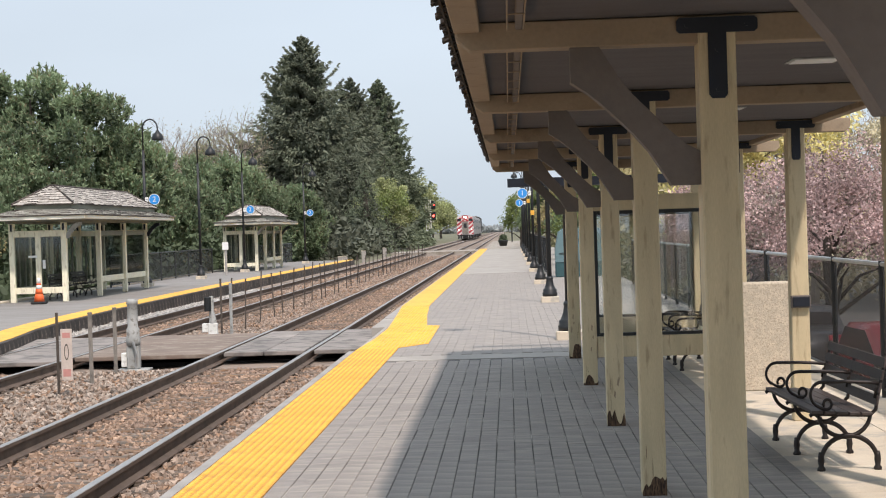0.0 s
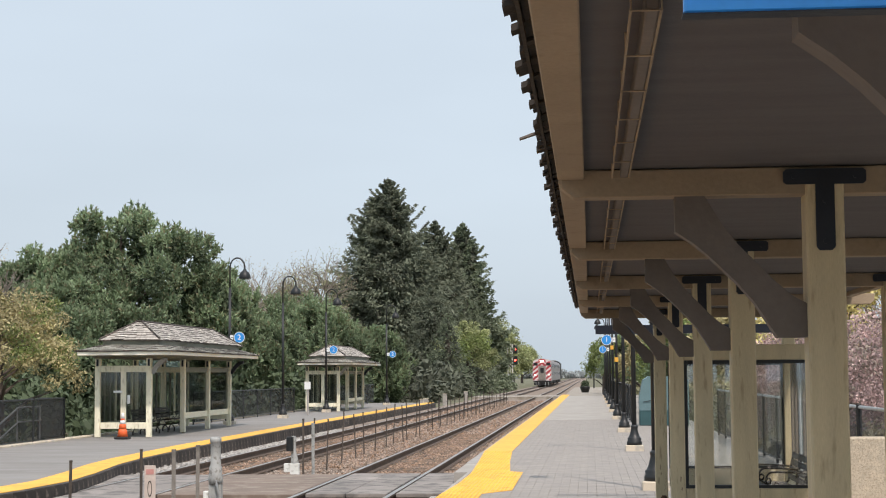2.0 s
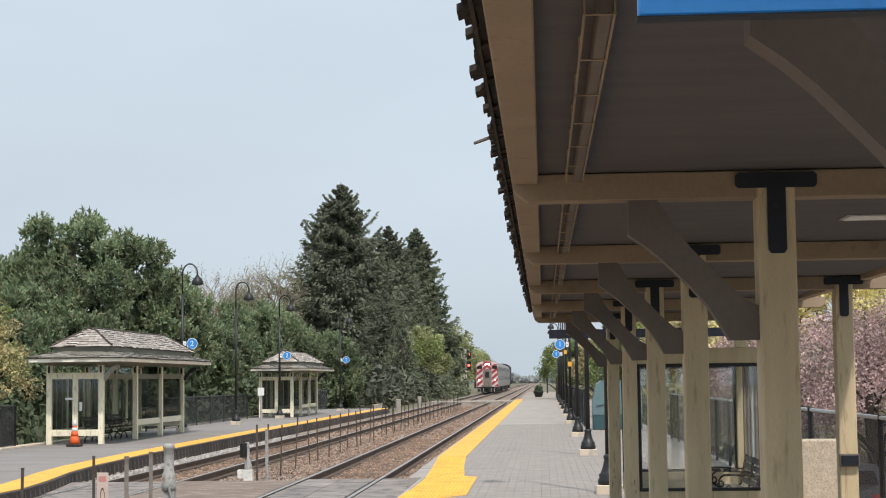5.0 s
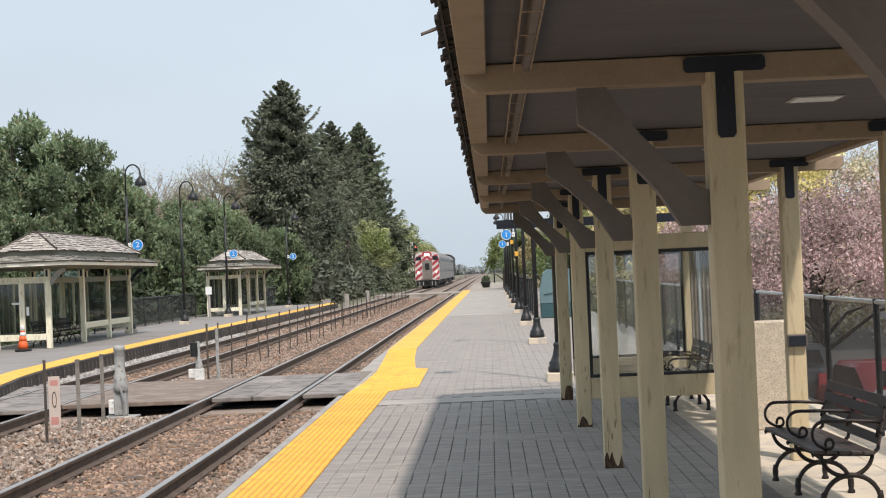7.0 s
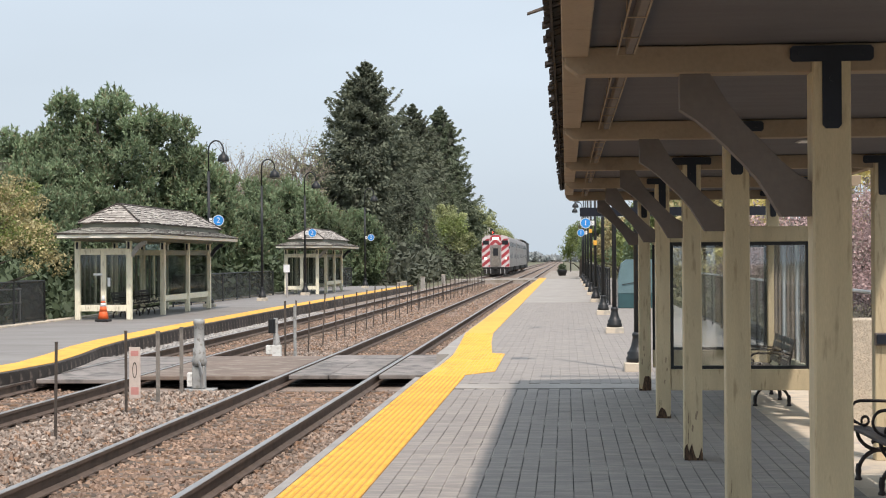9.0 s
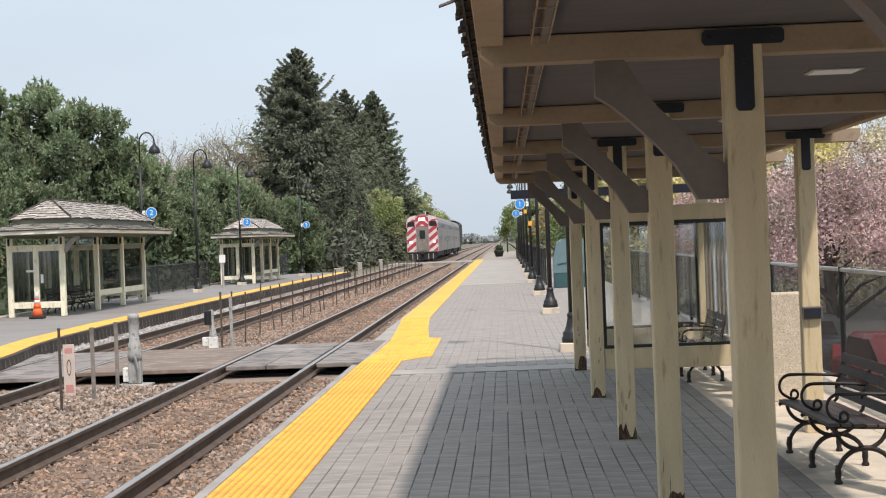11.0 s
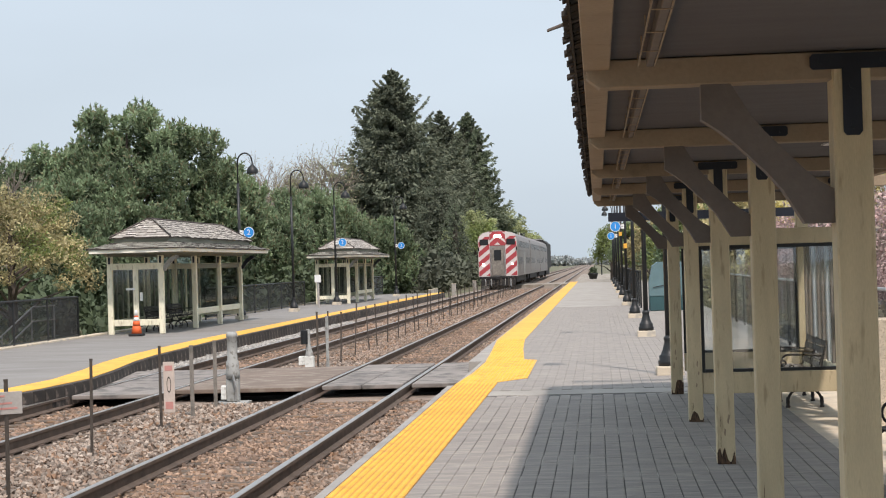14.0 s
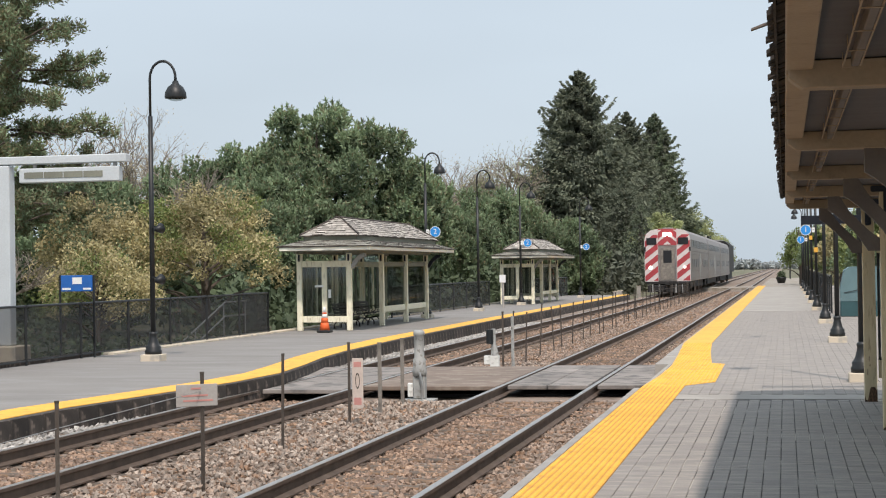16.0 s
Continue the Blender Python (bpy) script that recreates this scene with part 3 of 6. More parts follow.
for (ax, ay), (bx, by) in zip(FRONT, FRONT[1:]):
    length = math.hypot(bx - ax, by - ay)
    n = max(1, round(length / 0.42)) if by < 60 else max(1, round(length / 2.0))
    for i in range(n):
        f, g = i / n, (i + 1) / n
        if ay + (by - ay) * g < 8:
            continue
        w = length / n
        ob = part("edge_board", boxed(0.004, 0.05, 0.006, w - 0.006, -0.62, -0.02), M["edge"], far_platform, "dark timber edge board")
        ob.location = (ax + (bx - ax) * f, ay + (by - ay) * f, 0)
        ob.rotation_euler = (0, 0, math.atan2(-(bx - ax), by - ay))
kerb = bmesh.new()
box(kerb, -14.98, -14.72, 33, 102.5, -0.3, 0.05, 0.02)
solid("kerb", kerb, M["concrete"], "pale concrete kerb under the fence", "kerb", kind="structure")
kerb2 = bmesh.new()
box(kerb2, -15.15, -14.95, 14, 32.9, -0.3, 0.09, 0.02)
solid("kerb", kerb2, M["edge"], "dark timber kerb under the fence", "kerb", kind="structure")


# ---- canopy over the near platform ----
PITCH, P0 = 3.575, 6.57
POSTS = [2.87] + [P0 + PITCH * i for i in range(5)]
ROW = {y: x for y, x in zip(POSTS, (0.556, 0.556, 0.556, 0.554, 0.52, 0.50))}
BX, BW = 2.11, 0.075
B0, B1, TOP = 2.408, 2.518, 2.522
roof = thing("platform_canopy", (0, 0, 0), "timber platform canopy with cream posts, tan beams and shingled roof", "canopy", kind="structure")


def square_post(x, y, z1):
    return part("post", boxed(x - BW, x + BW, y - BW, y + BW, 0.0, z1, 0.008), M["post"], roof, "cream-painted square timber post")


RAGGED = random.Random(8)
for n, y in enumerate(POSTS):
    PX = ROW[y]
    square_post(PX, y, B0 + 0.045)
    square_post(BX, y, B0 + 0.045)
    for x in (PX, BX):
        plate = bmesh.new()
        c, w, h, s = 0.012, 0.162, 0.062, 0.037
        zt = 2.507
        prism(plate, [(x - w, zt - c), (x - w + c, zt), (x + w - c, zt), (x + w, zt - c), (x + w, zt - h + c), (x + w - c, zt - h), (x + s, zt - h),
                      (x + s, zt - 0.31), (x + s - c, zt - 0.325), (x - s + c, zt - 0.325), (x - s, zt - 0.31), (x - s, zt - h), (x - w + c, zt - h), (x - w, zt - h + c)], y - BW - 0.008, y - BW - 0.001)
        tee = part("tee_plate", plate, M["plate"], roof, "dark steel T-shaped tie plate")
        for bx, bz in ((x - 0.12, zt - 0.031), (x + 0.12, zt - 0.031), (x, zt - 0.29), (x, zt - 0.13)):
            bolt = bmesh.new()
            tube(bolt, [(bx, y - BW - 0.014, bz), (bx, y - BW - 0.007, bz)], 0.011, 6)
            part("bolt", bolt, M["plate"], tee)
    beam = bmesh.new()
    prism(beam, [(-0.435, B0), (2.53, B0), (2.57, B0 + 0.04), (2.57, B1), (-0.487, B1), (-0.487, B0 + 0.042)], y - 0.06, y + 0.06)
    bmesh.ops.bevel(beam, geom=beam.edges[:], offset=0.004, segments=1, affect="EDGES")
    part("beam", beam, M["beam"], roof, "tan timber cross-beam with chamfered ends")
    # curved knee brace towards the track
    for sx, x in ((-1, PX),):
        br = bmesh.new()
        prof_low = [(0.075, 1.84), (0.1925, 1.84), (0.235, 1.91), (0.278, 1.979), (0.34, 2.052), (0.406, 2.118), (0.465, 2.175), (0.524, 2.224), (0.588, 2.267)]
        prof_up = [(0.588, B0), (0.47, B0), (0.40, 2.29), (0.342, 2.214), (0.265, 2.135), (0.193, 2.06), (0.13, 2.005), (0.075, 1.975)]
        k, up = (0.95, 0.03) if n == 0 else (1.0, 0.0)
        prism(br, [(x + sx * (0.075 + (u - 0.075) * k), min(v + up, B0)) for u, v in prof_low + prof_up], y - 0.045, y + 0.045)
        part("brace", br, M["brace"], roof, "curved brown timber knee brace")
Y0, Y1 = 1.1, POSTS[-1] + 0.12
for x0, x1 in ((-0.498, -0.392), (2.25, 2.33)):
    for a, b in zip([Y0] + POSTS, POSTS + [Y1]):
        part("fascia", boxed(x0, x1, a + 0.072 if a > Y0 else a, b - 0.072 if b < Y1 else b, 2.478, 2.62, 0.004), M["beam"], roof, "tan timber eave board")
soff = bmesh.new()
box(soff, -0.40, 2.27, Y0, Y1, TOP, TOP + 0.03)
part("soffit", soff, M["soffit"], roof, "dark boarded ceiling")
under = bmesh.new()
prism(under, [(-0.525, 2.555), (0.9, 3.12), (2.36, 2.555), (2.36, 2.595), (0.9, 3.17), (-0.525, 2.595)], Y0, Y1)
part("roof_deck", under, M["shingle_dark"], roof, "dark weathered roof boards")
part("end_board", prism(bmesh.new(), [(-0.40, 2.555), (2.2, 2.555), (0.9, 3.07)], Y1 - 0.04, Y1), M["brace"], roof, "dark gable board")
part("tie_beam", boxed(-0.30, 2.4, Y1 + 0.9, Y1 + 1.05, 2.235, 2.35), M["plate"], roof, "dark steel end beam")
# eave courses of ragged shakes
shake = []
for k in range(3):
    b = bmesh.new()
    prism(b, [(-0.03 - 0.008 * k, -0.010), (0.42, 0.15), (0.42, 0.17), (-0.03 - 0.008 * k, 0.008)], 0, 0.058 + 0.022 * k)
    shake.append(data_of("shake", b, M["shingle_dark"]))
eave = part("shake_course", boxed(-0.538, -0.528, Y0, Y1, 2.54, 2.58), M["shingle_dark"], roof, "ragged dark cedar shakes at the eave")
y = Y0
while y < Y1 - 0.1:
    k = RAGGED.randrange(3)
    for layer in range(2):
        piece("shake", shake[k], eave, (-0.516 + RAGGED.uniform(-0.016, 0.012) + 0.012 * layer, y + RAGGED.uniform(-0.02, 0.02), 2.555 + 0.028 * layer + RAGGED.uniform(-0.008, 0.01)))
    y += 0.061 + 0.022 * k
for yy, reach, drop in ((3.5, 0.035, 0.01), (5.65, 0.085, 0.035)):
    b = bmesh.new()
    prism(b, [(-reach, -drop), (0.12, 0.03), (0.12, 0.045), (-reach, 0.006 - drop)], 0, 0.035)
    part("shake", b, M["brace"], eave, "loose weathered shake", at=(-0.53, yy, 2.56))
# cage lights along the eave, flat panels deeper in
for a in POSTS[:-1]:
    m0, m1 = a + 0.5, a + PITCH - 0.1
    lamp = thing("cage_light", (0, 0, 0), "narrow ceiling light behind a pale wire cage", "ceiling light", "canopy lights")
    part("channel", boxed(-0.252, -0.222, m0, m1, 2.466, TOP - 0.002, 0.004), M["brace"], lamp, "brown painted channel")
    for x in (-0.283, -0.218):
        part("wire", tube(bmesh.new(), [(x, m0, 2.468), (x, m1, 2.468)], 0.0035, 5), M["beam"], lamp)
    k = 7
    for i in range(k):
        yy = m0 + (m1 - m0) * i / (k - 1)
        part("wire", tube(bmesh.new(), [(-0.283, yy, TOP), (-0.283, yy, 2.464), (-0.218, yy, 2.464), (-0.218, yy, TOP)], 0.003, 5), M["beam"], lamp)
for yy in (POSTS[1] + 2.0, POSTS[2] + 1.9, POSTS[3] + 1.9):
    lamp = thing("panel_light", (1.33, yy, TOP), "flat pale ceiling light panel", "ceiling light", "canopy panel lights")
    part("frame", boxed(-0.135, 0.135, -0.13, 0.13, -0.007, -0.001, 0.002), M["grey"], lamp)
    part("diffuser", boxed(-0.115, 0.115, -0.11, 0.11, -0.011, -0.0075), M["paper"], lamp, "white diffuser")
# worn and rotten feet: flakes of bare wood on the posts
for n, (y, hgt) in enumerate(zip(POSTS[1:], (0.0, 0.17, 0.24, 0.16, 0.26))):
    PX = ROW[y]
    if hgt:
        b = bmesh.new()
        tops, h = [], hgt * 0.35
        for k in range(13):
            h = min(max(h + RAGGED.uniform(-0.35, 0.36) * hgt, 0.02), hgt * 0.7)
            tops.append((PX - 0.0755 + 0.151 * k / 12, h))
        prism(b, [(PX - 0.0755, 0.0), (PX + 0.0755, 0.0)] + tops[::-1], y - BW - 0.003, y - BW + 0.01)
        for k in range(2):
            u, z, ln = PX + RAGGED.uniform(-0.06, 0.06), hgt * RAGGED.uniform(0.6, 1.6), RAGGED.uniform(0.05, 0.16)
            prism(b, [(u, z), (u + 0.002, z - 0.02), (u + 0.004, z + ln * 0.5), (u + 0.0015, z + ln)], y - BW - 0.0025, y - BW + 0.004)
        part("rot_patch", b, M["rot"], roof, "rotten bare wood at the post foot")
        if n > 1:
            for k in range(3):
                z, u = RAGGED.uniform(0.25, 0.6), RAGGED.uniform(-0.05, 0.04)
                s = RAGGED.uniform(0.02, 0.05)
                part("worn_patch", prism(bmesh.new(), [(PX + u, z), (PX + u + 0.012, z - s * 0.5), (PX + u + 0.018, z + s), (PX + u + 0.006, z + s * 1.4)], y - BW - 0.002, y - BW + 0.004), M["beam"], roof, "bare wood where the paint has flaked")
# notices fixed to posts
junction = thing("switch_box", (BX, POSTS[3] - BW - 0.04, 1.0), "small dark weatherproof box on a post", "switch box")
part("body", boxed(-0.082, 0.082, -0.0, 0.04, -0.052, 0.052, 0.006), M["brace"], junction)
part("lid", boxed(-0.07, 0.07, -0.012, -0.001, -0.042, 0.042, 0.004), M["plate"], junction)

# hanging station sign, seen from below
sign = thing("hanging_sign", (0.005, 1.92, -0.007), "large bright blue sign hanging under the canopy", "sign")
part("board", boxed(-0.265, 1.0, -0.015, 0.015, 2.14, 2.50, 0.003), M["blue"], sign)
part("edge_trim", boxed(-0.267, 1.002, -0.0165, 0.0165, 2.138, 2.1397), M["plate"], sign, "thin dark metal trim")
for x, w, dx in ((-0.243, 0.020, 0.012), (-0.202, 0.024, -0.010), (-0.158, 0.014, 0.008)):
    b = bmesh.new()
    prism(b, [(x, 2.204), (x + w, 2.202), (x + w + dx, 2.40), (x + dx, 2.40)], -0.0185, -0.0155)
    part("emblem_bar", b, M["paper"], sign, "white bar")
part("emblem_bar", boxed(-0.138, 0.0, -0.0185, -0.0155, 2.205, 2.226), M["paper"], sign, "white bar")

# wind screens between posts
screen = thing("wind_screen", (0, 0, 0), "glazed wind screen in a cream timber frame under the canopy", "wind screen", "wind screens")
SY, PX = POSTS[4] - 0.02, ROW[POSTS[4]]
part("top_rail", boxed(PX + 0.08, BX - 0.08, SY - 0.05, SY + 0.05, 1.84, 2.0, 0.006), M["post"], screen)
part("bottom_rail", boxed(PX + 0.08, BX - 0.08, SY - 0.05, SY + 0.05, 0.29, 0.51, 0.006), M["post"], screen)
for x0, x1 in ((PX + 0.08, BX - 0.08),):
    fr = bmesh.new()
    for q in ((x0, x0 + 0.03, 0.512, 1.838), (x1 - 0.03, x1, 0.512, 1.838), (x0 + 0.031, x1 - 0.031, 0.512, 0.545), (x0 + 0.031, x1 - 0.031, 1.80, 1.838)):
        box(fr, q[0], q[1], SY - 0.03, SY + 0.03, q[2], q[3])
    part("window_frame", fr, M["black"], screen, "dark metal window frame")
    pn = part("pane", boxed(x0 + 0.03, x1 - 0.03, SY - 0.004, SY + 0.004, 0.545, 1.80), M["pane"], screen, "clear glass pane")
    pn.visible_shadow = False
back_screen = thing("wind_screen", (0, 0, 0), "glazed back wall of narrow panes under the canopy", "wind screen", "wind screens")
part("top_rail", boxed(BX - 0.05, BX + 0.05, SY + 0.08, POSTS[-1] - 0.08, 1.84, 2.0, 0.006), M["cream"], back_screen)
part("bottom_rail", boxed(BX - 0.05, BX + 0.05, SY + 0.08, POSTS[-1] - 0.08, 0.29, 0.51, 0.006), M["cream"], back_screen)
for i in range(9):
    yy = SY + 0.25 + i * 0.37
    part("mullion", boxed(BX - 0.03, BX + 0.03, yy - 0.035, yy + 0.035, 0.512, 1.838, 0.004), M["mullion"] if i % 3 else M["portal"], back_screen)
    if i < 8:
        pn = part("pane", boxed(BX - 0.004, BX + 0.004, yy + 0.036, yy + 0.334, 0.512, 1.838), M["pane_dark"], back_screen)
        pn.visible_shadow = False
far_screen = copy_thing(screen, pose(0, POSTS[-1] - SY, 0))


# ---- bench ----
def bench(at, rz=0.0):
    """A park bench: three scrolled iron frames, slatted seat and back. It faces -x; its length runs along y."""
    t = thing("park_bench", at, "dark slatted park bench with scrolled cast-iron arms and legs", "bench", "platform benches", rz=rz)
    for yy in (0.0, 0.79, 1.58):
        fr = bmesh.new()
        ring = lambda cx, cz, rx, rz_, a0, a1, n=10: [(cx + rx * math.cos(radians(a0 + (a1 - a0) * i / n)), yy, cz + rz_ * math.sin(radians(a0 + (a1 - a0) * i / n))) for i in range(n + 1)]
        # arched feet, and the cup above them that holds the seat
        tube(fr, [(0.0, yy, 0.03)] + ring(0.235, 0.06, 0.235, 0.185, 180, 0, 14) + [(0.47, yy, 0.03)], 0.019, 7)
        tube(fr, ring(0.205, 0.40, 0.215, 0.165, 185, 355, 14), 0.017, 7)
        for fx in (0.0, 0.47):
            lathe(fr, [(0.034, 0.0), (0.036, 0.014), (0.022, 0.032), (0.029, 0.07), (0.026, 0.10), (0.019, 0.13)], 8, fx, yy)
        tube(fr, [(-0.085, yy, 0.388), (-0.06, yy, 0.402), (0.2, yy, 0.392), (0.42, yy, 0.385), (0.465, yy, 0.42), (0.50, yy, 0.58), (0.56, yy, 0.79)], 0.016, 7)
        # arm rest that rolls over at the front and ends in a scroll
        arm = [(0.515, yy, 0.60), (0.42, yy, 0.612), (0.25, yy, 0.622), (0.06, yy, 0.625)] + ring(0.03, 0.535, 0.105, 0.09, 90, 250, 10)
        arm += [(0.02, yy, 0.437), (0.06, yy, 0.432)] + ring(0.065, 0.467, 0.034, 0.034, -80, 210, 9)
        tube(fr, arm, [0.013] * 14 + [0.012] * (len(arm) - 14), 7)
        tube(fr, [(0.515, yy, 0.60), (0.47, yy, 0.565), (0.455, yy, 0.50)], 0.010, 6)
        part("frame", fr, M["iron"], t, "scrolled cast-iron side frame", smooth=True)
    for i in range(5):
        x = -0.075 + 0.103 * i
        part("seat_slat", boxed(x, x + 0.09, -0.04, 1.62, 0.405 - 0.005 * i, 0.427 - 0.005 * i, 0.004), M["slat"], t)
    for i in range(4):
        s = part("back_slat", boxed(-0.010, 0.010, -0.04, 1.62, 0.0, 0.072, 0.004), M["slat"], t)
        s.location, s.rotation_euler = (0.463 + 0.0235 * i, 0, 0.45 + 0.088 * i), (0, radians(15), 0)
    t.scale = (0.8, 1, 0.95)
    return t


bench((1.735, 10.89, 0.003), radians(1.7))
bench((1.62, 18.6, 0.003))

# ---- right-hand boundary: aggregate wall, screened fence, cars behind ----
solid("stair_wall", boxed(1.975, 2.57, 16.15, 16.5, 0.003, 1.07, 0.012), M["aggregate"], "low wall of pale exposed-aggregate concrete", "wall", kind="structure")


def screen_fence(name, pts, height, cloth, post_mat, rail_mat, spacing, label, z0=0.0, group="fences"):
    t = thing(name, (0, 0, z0), label, "fence", group, "structure")
    for (ax, ay), (bx, by) in zip(pts, pts[1:]):
        ln = math.hypot(bx - ax, by - ay)
        n = max(1, round(ln / spacing))
        part("top_rail", tube(bmesh.new(), [(ax, ay, height), (bx, by, height)], 0.024, 8), rail_mat, t, "round top rail")
        part("bottom_rail", tube(bmesh.new(), [(ax, ay, 0.08), (bx, by, 0.08)], 0.016, 6), post_mat, t)
        nx, ny = (by - ay) / ln * 0.006, -(bx - ax) / ln * 0.006
        b = bmesh.new()
        vs = [b.verts.new(p) for p in ((ax - nx, ay - ny, 0.08), (bx - nx, by - ny, 0.08), (bx - nx, by - ny, height - 0.02), (ax - nx, ay - ny, height - 0.02))]
        b.faces.new(vs)
        part("cloth", b, cloth, t, "dark woven screening cloth")
        for i in range(n + 1):
            f = i / n
            x, y = ax + (bx - ax) * f, ay + (by - ay) * f
            p = bmesh.new()
            tube(p, [(x, y, -0.25), (x, y, height + 0.03)], 0.03, 8)
            part("fence_post", p, post_mat, t)
    return t


screen_fence("fence", [(3.15, 4.0), (3.15, 22.0)], 1.245, M["cloth_r"], M["black"], M["galv"], 2.25, "screened fence with a bright galvanised top rail")
screen_fence("fence", [(3.15, 22.1), (3.15, 46.0)], 1.245, M["cloth_r"], M["black"], M["galv"], 2.3, "screened fence with a bright galvanised top rail")
screen_fence("fence", [(1.05, 58.5), (1.0, 131)], 1.30, M["cloth"], M["black"], M["black"], 2.6, "black screened fence behind the lamp row")
screen_fence("fence", [(-14.85, 14.0), (-14.85, 44.2)], 1.14, M["cloth"], M["black"], M["black"], 2.55, "black screened fence along the far platform")
screen_fence("fence", [(-14.6, 58.0), (-14.4, 77.0)], 1.14, M["cloth"], M["black"], M["black"], 2.55, "black screened fence along the far platform")
screen_fence("fence", [(-14.2, 87.5), (-14.0, 102.5)], 1.14, M["cloth"], M["black"], M["black"], 2.55, "black screened fence along the far platform")
screen_fence("fence", [(-14.85, 44.2), (-15.6, 44.25)], 1.14, M["cloth"], M["black"], M["black"], 2.55, "short return of black screened fence")


# ---- lamps ----
def street_lamp(at, flip=1, sign_text="", height=5.48, sz=2.95):
    t = thing("platform_lamp", at, "black gooseneck platform lamp with a dome shade on a stone block", "street lamp", "platform lamps")
    part("block", boxed(-0.2, 0.2, -0.2, 0.2, -0.02, 0.13, 0.012), M["concrete"], t, "tan stone block")
    part("base", lathe(bmesh.new(), [(0.165, 0.13), (0.17, 0.2), (0.148, 0.225), (0.155, 0.28), (0.13, 0.30), (0.1, 0.37), (0.08, 0.45), (0.072, 0.5), (0.08, 0.52), (0.08, 0.55), (0.054, 0.58)], 14), M["black"], t, "flared cast base", True)
    part("pole", tube(bmesh.new(), [(0, 0, 0.56), (0, 0, height - 0.75)], [0.054, 0.047], 10), M["black"], t, "", True)
    neck = [(0, 0, height - 0.75), (0, 0, height)]
    neck += [(flip * (0.27 - 0.27 * math.cos(a)), 0, height + 0.34 * math.sin(a)) for a in (math.pi * k / 12 for k in range(1, 13))]
    neck += [(flip * 0.54, 0, height - 0.1)]
    part("neck", tube(bmesh.new(), neck, 0.028, 8), M["black"], t, "", True)
    dome = part("shade", lathe(bmesh.new(), [(0.215, -0.41), (0.22, -0.39), (0.207, -0.29), (0.155, -0.19), (0.075, -0.125), (0.05, -0.06)], 14), M["black"], t, "dark dome shade", True)
    dome.location = (flip * 0.54, 0, height)
    lens = part("lens", lathe(bmesh.new(), [(0.02, -0.47), (0.12, -0.45), (0.165, -0.421)], 12), M["pane_dark"], dome, "frosted lens", True)
    if sign_text:
        arm = part("sign_arm", tube(bmesh.new(), [(0, -0.05, sz), (flip * 0.12, -0.06, sz)], 0.02, 6), M["black"], t)
        disc = bmesh.new()
        ring = [(flip * 0.36 + 0.2 * math.cos(2 * math.pi * k / 24), sz + 0.2 * math.sin(2 * math.pi * k / 24)) for k in range(24)]
        prism(disc, ring, -0.075, -0.06)
        d = part("roundel", disc, M["blue_round"], t, "round light blue track sign")
        b = boxed(flip * 0.03, flip * 0.14, -0.072, -0.062, sz - 0.09, sz + 0.09)
        part("tag", b, M["paper"], t, "small white tag")
        ring2 = bmesh.new()
        outer = [(flip * 0.36 + 0.2 * math.cos(2 * math.pi * k / 24), sz + 0.2 * math.sin(2 * math.pi * k / 24)) for k in range(24)]
        inner = [(flip * 0.36 + 0.18 * math.cos(2 * math.pi * k / 24), sz + 0.18 * math.sin(2 * math.pi * k / 24)) for k in range(24)]
        for k in range(24):
            q = [ring2.verts.new((p[0], -0.0775, p[1])) for p in (outer[k], outer[(k + 1) % 24], inner[(k + 1) % 24], inner[k])]
            ring2.faces.new(q)
        part("rim", ring2, M["paper"], d)
        cu = bpy.data.curves.new("digit", "FONT")
        cu.body, cu.size, cu.align_x, cu.align_y, cu.extrude = sign_text, 0.27, "CENTER", "CENTER", 0.002
        dg = new("digit", cu)
        cu.materials.append(M["paper"])
        dg.parent, dg.location, dg.rotation_euler = d, (flip * 0.36, -0.08, sz), (radians(90), 0, 0)
    return t


street_lamp((-12.85, 30.6, 0.0), 1, height=5.62)
street_lamp((-13.28, 58.0, 0.0), 1, "2", 5.64, 3.11)
street_lamp((-12.95, 66.5, 0.0), 1)
street_lamp((-12.85, 77.0, 0.0), 1, "2")
street_lamp((-12.2, 95.0, 0.0), 1, "2")
for i, y in enumerate((24.4, 36.7, 48.6, 62.5, 74.5, 86.5, 98.5, 110.5, 122.5)):
    street_lamp((0.56 + 0.0016 * (y - 24), y, 0.0), -1, "1" if i in (3, 5) else "", sz=3.0)


